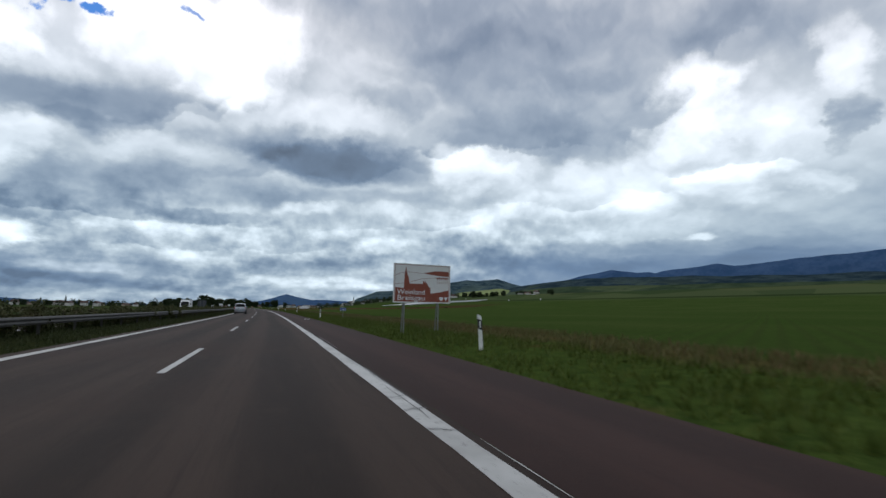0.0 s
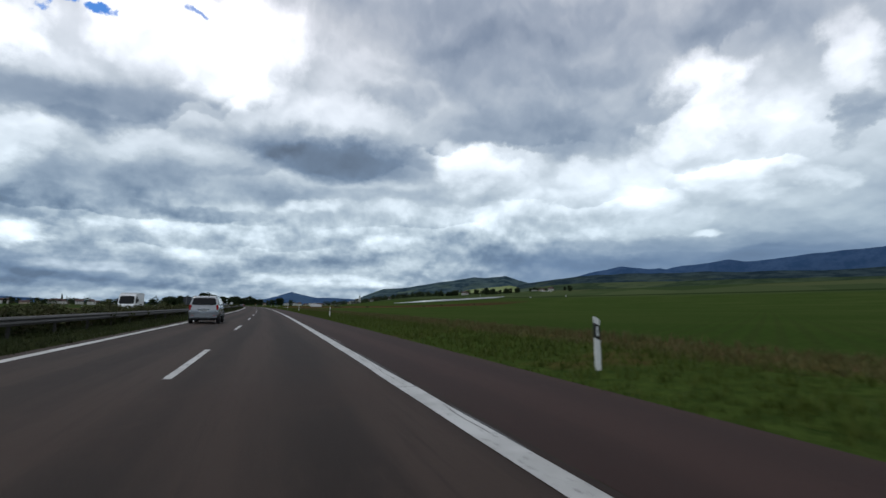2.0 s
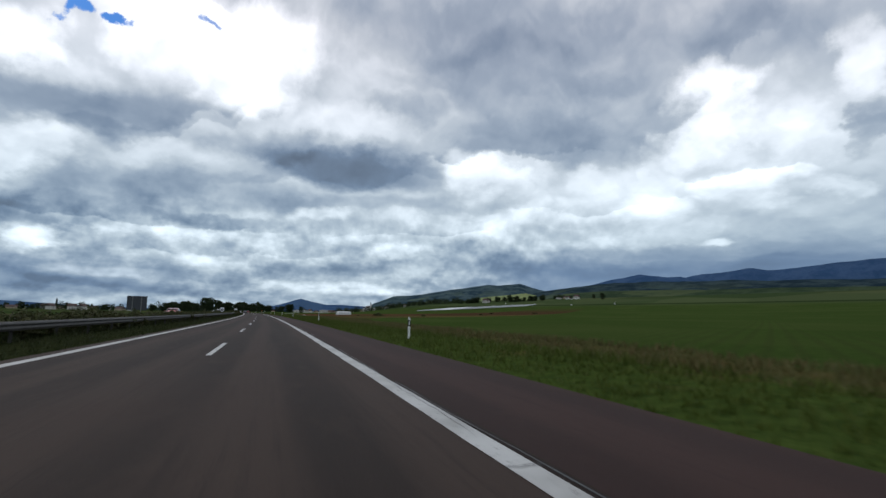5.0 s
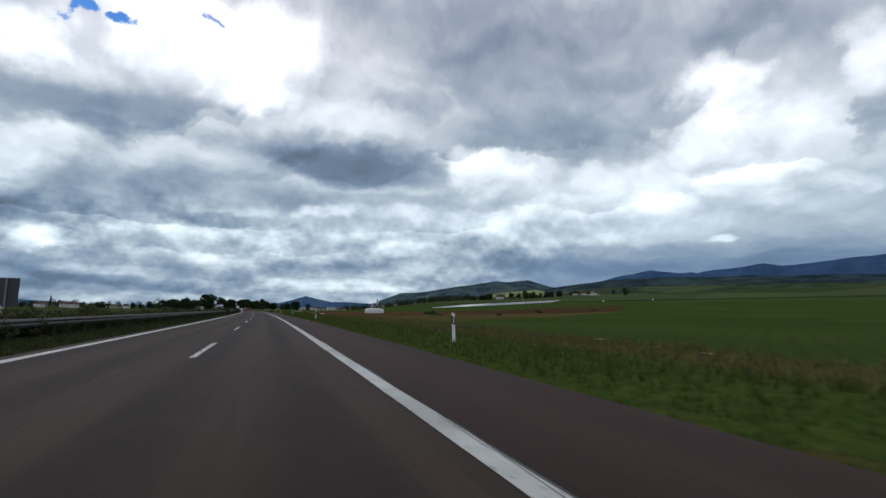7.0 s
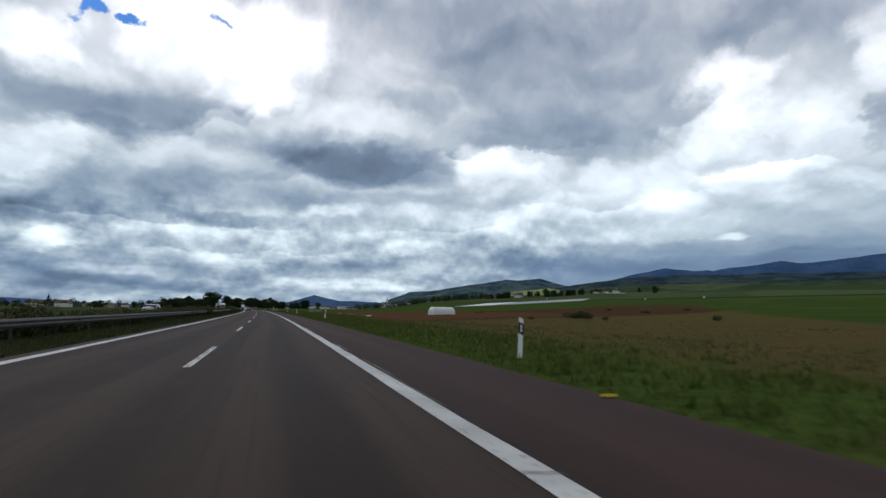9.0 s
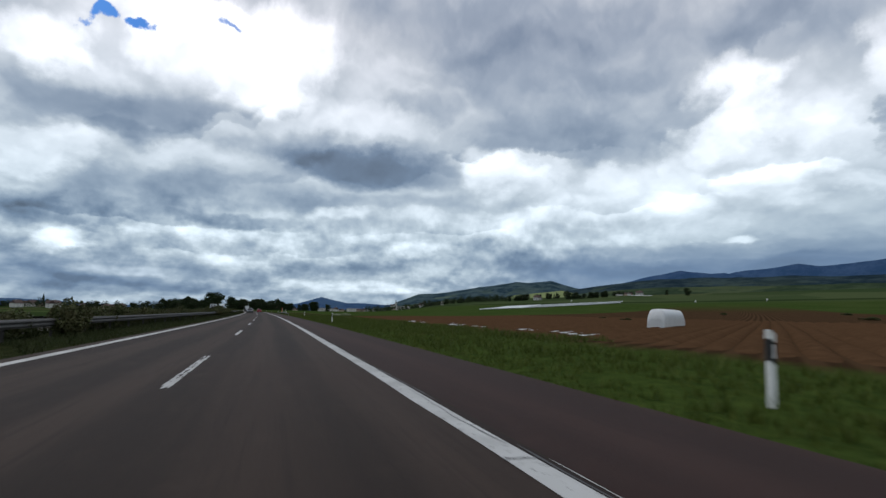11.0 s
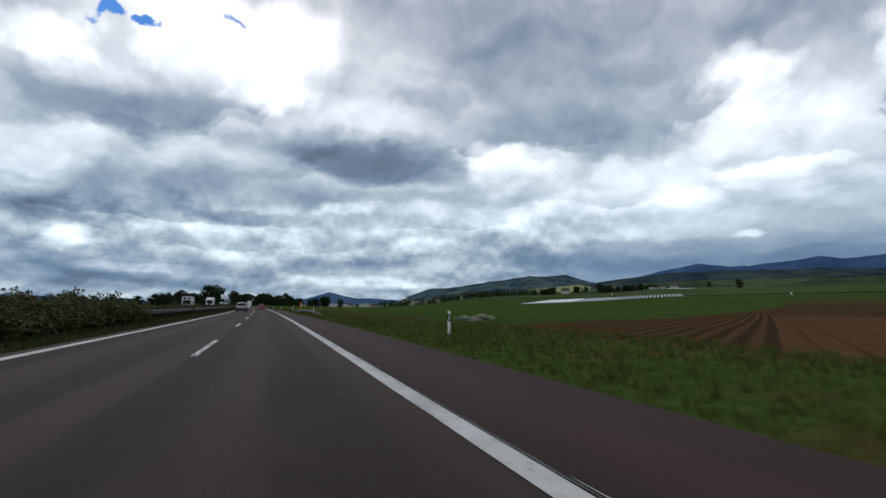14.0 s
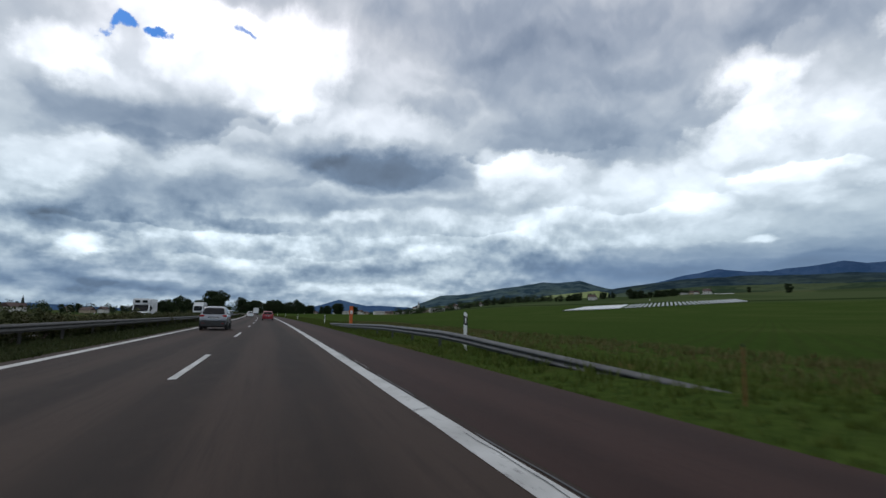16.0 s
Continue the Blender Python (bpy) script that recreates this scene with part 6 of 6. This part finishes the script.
# low film tunnels on the slope
def tunnel_field():
    root = tagged(new("film_tunnel_field"), "field of low white film tunnels in parallel rows", "polytunnels")
    for k in range(46):
        f = (k * 2.35 if k < 19 else 44.6 + (k - 18) * 3.9) / 150.0
        x0, y0 = 172.0 + 150 * f, 835.0 - 32 * f
        cover = 1.12 if k < 19 else 1.0
        wob = 0.96 + 0.08 * ((k * 37) % 10) / 10
        verts, faces = [], []
        nseg = 10
        for i in range(nseg + 1):
            q = (125.0 - 30 * f) * wob * i / nseg
            px, py = x0 + q * 0.6, y0 + q * 0.8
            st = RAD * math.atan2(py, RAD + px)
            off = math.hypot(RAD + px, py) - RAD
            z = ground_z(st, off)
            for u, h in ((-1, -0.2), (-0.85, 0.45), (0, 0.8), (0.85, 0.45), (1, -0.2)):
                verts.append((px + u * cover * 0.8, py - u * cover * 0.6, z + h))
        for i in range(nseg):
            for j in range(4):
                a = i * 5 + j
                faces.append((a, a + 1, a + 6, a + 5))
        ob = new("tunnel", mesh_of("tunnel", verts, faces, M_FILM if k < 19 else M_FILM3, True))
        ob.parent = root


tunnel_field()


def pale_strip():
    """White film laid over a long bed below the farm."""
    root = tagged(new("film_bed"), "long bed under white film below the farm", "plastic film")
    for k in range(3):
        verts, faces = [], []
        for i in range(9):
            s, d = 1080 - 9.5 * i + 2.4 * k, 782 - 5 * i + 2.0 * k
            z = ground_z(s, d)
            for u, h in ((-1, 0.0), (-0.7, 0.6), (0.7, 0.6), (1, 0.0)):
                verts.append((*road_xy(s, d + u), z + h))
        for i in range(8):
            for j in range(3):
                a = i * 4 + j
                faces.append((a, a + 1, a + 5, a + 4))
        ob = new("film", mesh_of("film", verts, faces, M_FILM, True))
        ob.parent = root


pale_strip()
for s, d in ((605, 404), (658, 387), (954, 499)):
    box_ = tagged(new("field_marker"), "small white box standing in the crop", "marker", "field markers")
    part("case", boxed(-0.5, 0.5, -0.5, 0.5, -0.2, 1.5, 0.08), M_PLASTIC, box_)
    part("lid", boxed(-0.56, 0.56, -0.56, 0.56, 1.5, 1.62, 0.03), M_PLASTIC, box_)
    box_.matrix_basis = road_pose(s, d, ground_z(s, d), 20)


# ---- village, farm and town ----
def house(w, l, h, roof, wall, tile, label, category="house"):
    root = tagged(new("house"), label, category, "")
    body = part("wall", boxed(-w / 2, w / 2, -l / 2, l / 2, -1.0, h), wall, root)
    bm = bmesh.new()
    e = 0.5
    v = [bm.verts.new(p) for p in ((-w / 2 - e, -l / 2 - e, h - 0.2), (w / 2 + e, -l / 2 - e, h - 0.2), (w / 2 + e, l / 2 + e, h - 0.2), (-w / 2 - e, l / 2 + e, h - 0.2), (0, -l / 2 - e, h + roof), (0, l / 2 + e, h + roof))]
    for f in ((0, 1, 4), (1, 2, 5, 4), (2, 3, 5), (3, 0, 4, 5), (0, 3, 2, 1)):
        bm.faces.new([v[q] for q in f])
    top = part("roof", bm, tile, root)
    part("chimney", boxed(w * 0.12, w * 0.12 + 0.6, -0.3, 0.4, h + roof * 0.5, h + roof + 0.7), wall, top)
    rows = 2 if h > 4 else 1
    for r in range(rows):
        z = 1.0 + 2.7 * r
        for k in range(int(l / 3.4)):
            y = -l / 2 + 1.7 + 3.4 * k
            for sx in (-1, 1):
                part("window", boxed(min(sx * w / 2, sx * (w / 2 + 0.03)), max(sx * w / 2, sx * (w / 2 + 0.03)), y - 0.5, y + 0.5, z, z + 1.3), M_PANE, root)
        for k in range(max(1, int(w / 3.0))):
            x = -w / 2 + 1.5 + 3.0 * k
            part("window", boxed(x - 0.5, x + 0.5, -l / 2 - 0.03, -l / 2, z, z + 1.3), M_PANE, root)
    return root


def settle(ob, s, d, turn):
    ob.matrix_basis = road_pose(s, d, ground_z(s, d), turn)


def resettle(ob, s, d, turn, k=1.0):
    return copy_thing(ob, road_pose(s, d, ground_z(s, d), turn) @ Matrix.Diagonal((k, k, k, 1)))


white_house = house(9, 12, 5.6, 4.2, M_PLASTER, M_TILE, "white plastered village house with a red tiled roof")
settle(white_house, 1164, 609, 30)
barn = house(12, 24, 5.0, 5.0, M_PLASTER2, M_TILE, "ochre farm building with a wide red roof", "barn")
barn.matrix_basis = road_pose(1138, 846, ground_z(1138, 846), 60) @ Matrix.Diagonal((0.7, 0.7, 0.7, 1))
hall = house(16, 30, 6.0, 1.5, M_PLASTER, M_SLATE, "low white commercial hall with a grey roof", "hall")
settle(hall, 1400, 300, 80)
ho = random.Random(77)
resettle(white_house, 1130, 872, 10, 1.1)
resettle(hall, 1146, 826, 80, 0.55)
resettle(white_house, 1128, 836, 120, 0.7)
resettle(white_house, 1172, 622, 100, 0.8)
for k in range(26):
    d = 130 + 17 * k + ho.uniform(-6, 6)
    resettle((white_house, barn, hall)[(k * 5) % 7 % 3], 1480 + ho.uniform(-80, 160) - 0.2 * d, d, ho.uniform(0, 180), ho.uniform(0.7, 1.0))
for k in range(44):
    d = -120 - 15 * k + ho.uniform(-6, 6)
    resettle((white_house, barn, white_house)[k % 3], 1080 + ho.uniform(-150, 220) - 4.5 * k, d, ho.uniform(0, 180), ho.uniform(0.6, 1.0))


def church():
    root = tagged(new("church"), "village church with a slim pointed tower", "church")
    part("nave", boxed(-6, 6, 4, 30, -1, 9), M_PLASTER, root)
    bm = bmesh.new()
    v = [bm.verts.new(p) for p in ((-6.5, 4, 8.8), (6.5, 4, 8.8), (6.5, 30.5, 8.8), (-6.5, 30.5, 8.8), (0, 4, 15), (0, 30.5, 15))]
    for f in ((0, 1, 4), (1, 2, 5, 4), (2, 3, 5), (3, 0, 4, 5), (0, 3, 2, 1)):
        bm.faces.new([v[q] for q in f])
    part("roof", bm, M_TILE, root)
    part("tower", boxed(-3, 3, -3, 4, -1, 24), M_PLASTER, root)
    part("spire", tube(bmesh.new(), (0, 0.5, 24), (0, 0.5, 42), 4.2, 0.1, 4), M_SLATE, root)
    return root


settle(church(), 2420, 1130, 20)

# yellow litter on the shoulder
litter = tagged(new("litter"), "crumpled yellow scrap lying on the hard shoulder", "litter")
part("scrap", flat_shape([(-0.16, 0.02), (-0.05, 0.07), (0.1, 0.05), (0.17, 0.0), (0.04, -0.05), (-0.1, -0.03)], 0.0, 0.03), M_LEAFY, litter)
litter.matrix_basis = road_pose(257.6, 4.88, 0.016) @ pose(0, 0, 0, 90, 0, 0)
scrap = tagged(new("litter"), "flat white scrap lying on the hard shoulder", "litter")
part("scrap", flat_shape([(-0.3, 0.0), (-0.1, 0.06), (0.22, 0.05), (0.3, -0.02), (0.05, -0.06)], 0.0, 0.03), M_PLASTIC, scrap)
scrap.matrix_basis = road_pose(57.0, 4.1, 0.016) @ pose(0, 0, 0, 90, 0, 0)

# orange stake in the verge, pale scraps in the grass
M_RUST = worn("rusty_iron", (0.16, 0.045, 0.02), (0.22, 0.07, 0.03), 0.8, 0, 12, 0.2)
stake = tagged(new("marker_stake"), "thin rusty iron marker stake standing in the verge", "stake")
part("rod", tube(bmesh.new(), (0, 0, -0.3), (0.02, 0, 0.82), 0.012, 0.011, 8), M_RUST, stake)
part("cap", tube(bmesh.new(), (0.02, 0, 0.82), (0.021, 0, 0.86), 0.014, 0.012, 8), M_BLACKP, stake)
stake.matrix_basis = road_pose(455.7, 6.4, ground_z(455.7, 6.4))
paper = tagged(new("litter"), "crumpled pale scrap lying at the grass edge", "litter")
part("scrap", flat_shape([(-0.16, 0.02), (-0.05, 0.09), (0.1, 0.06), (0.2, 0.0), (0.06, -0.07), (-0.1, -0.04)], 0.0, 0.05), M_PLASTIC, paper)
paper.matrix_basis = road_pose(443.8, 5.8, 0.02) @ pose(0, 0, 0, 75, 0, 10)
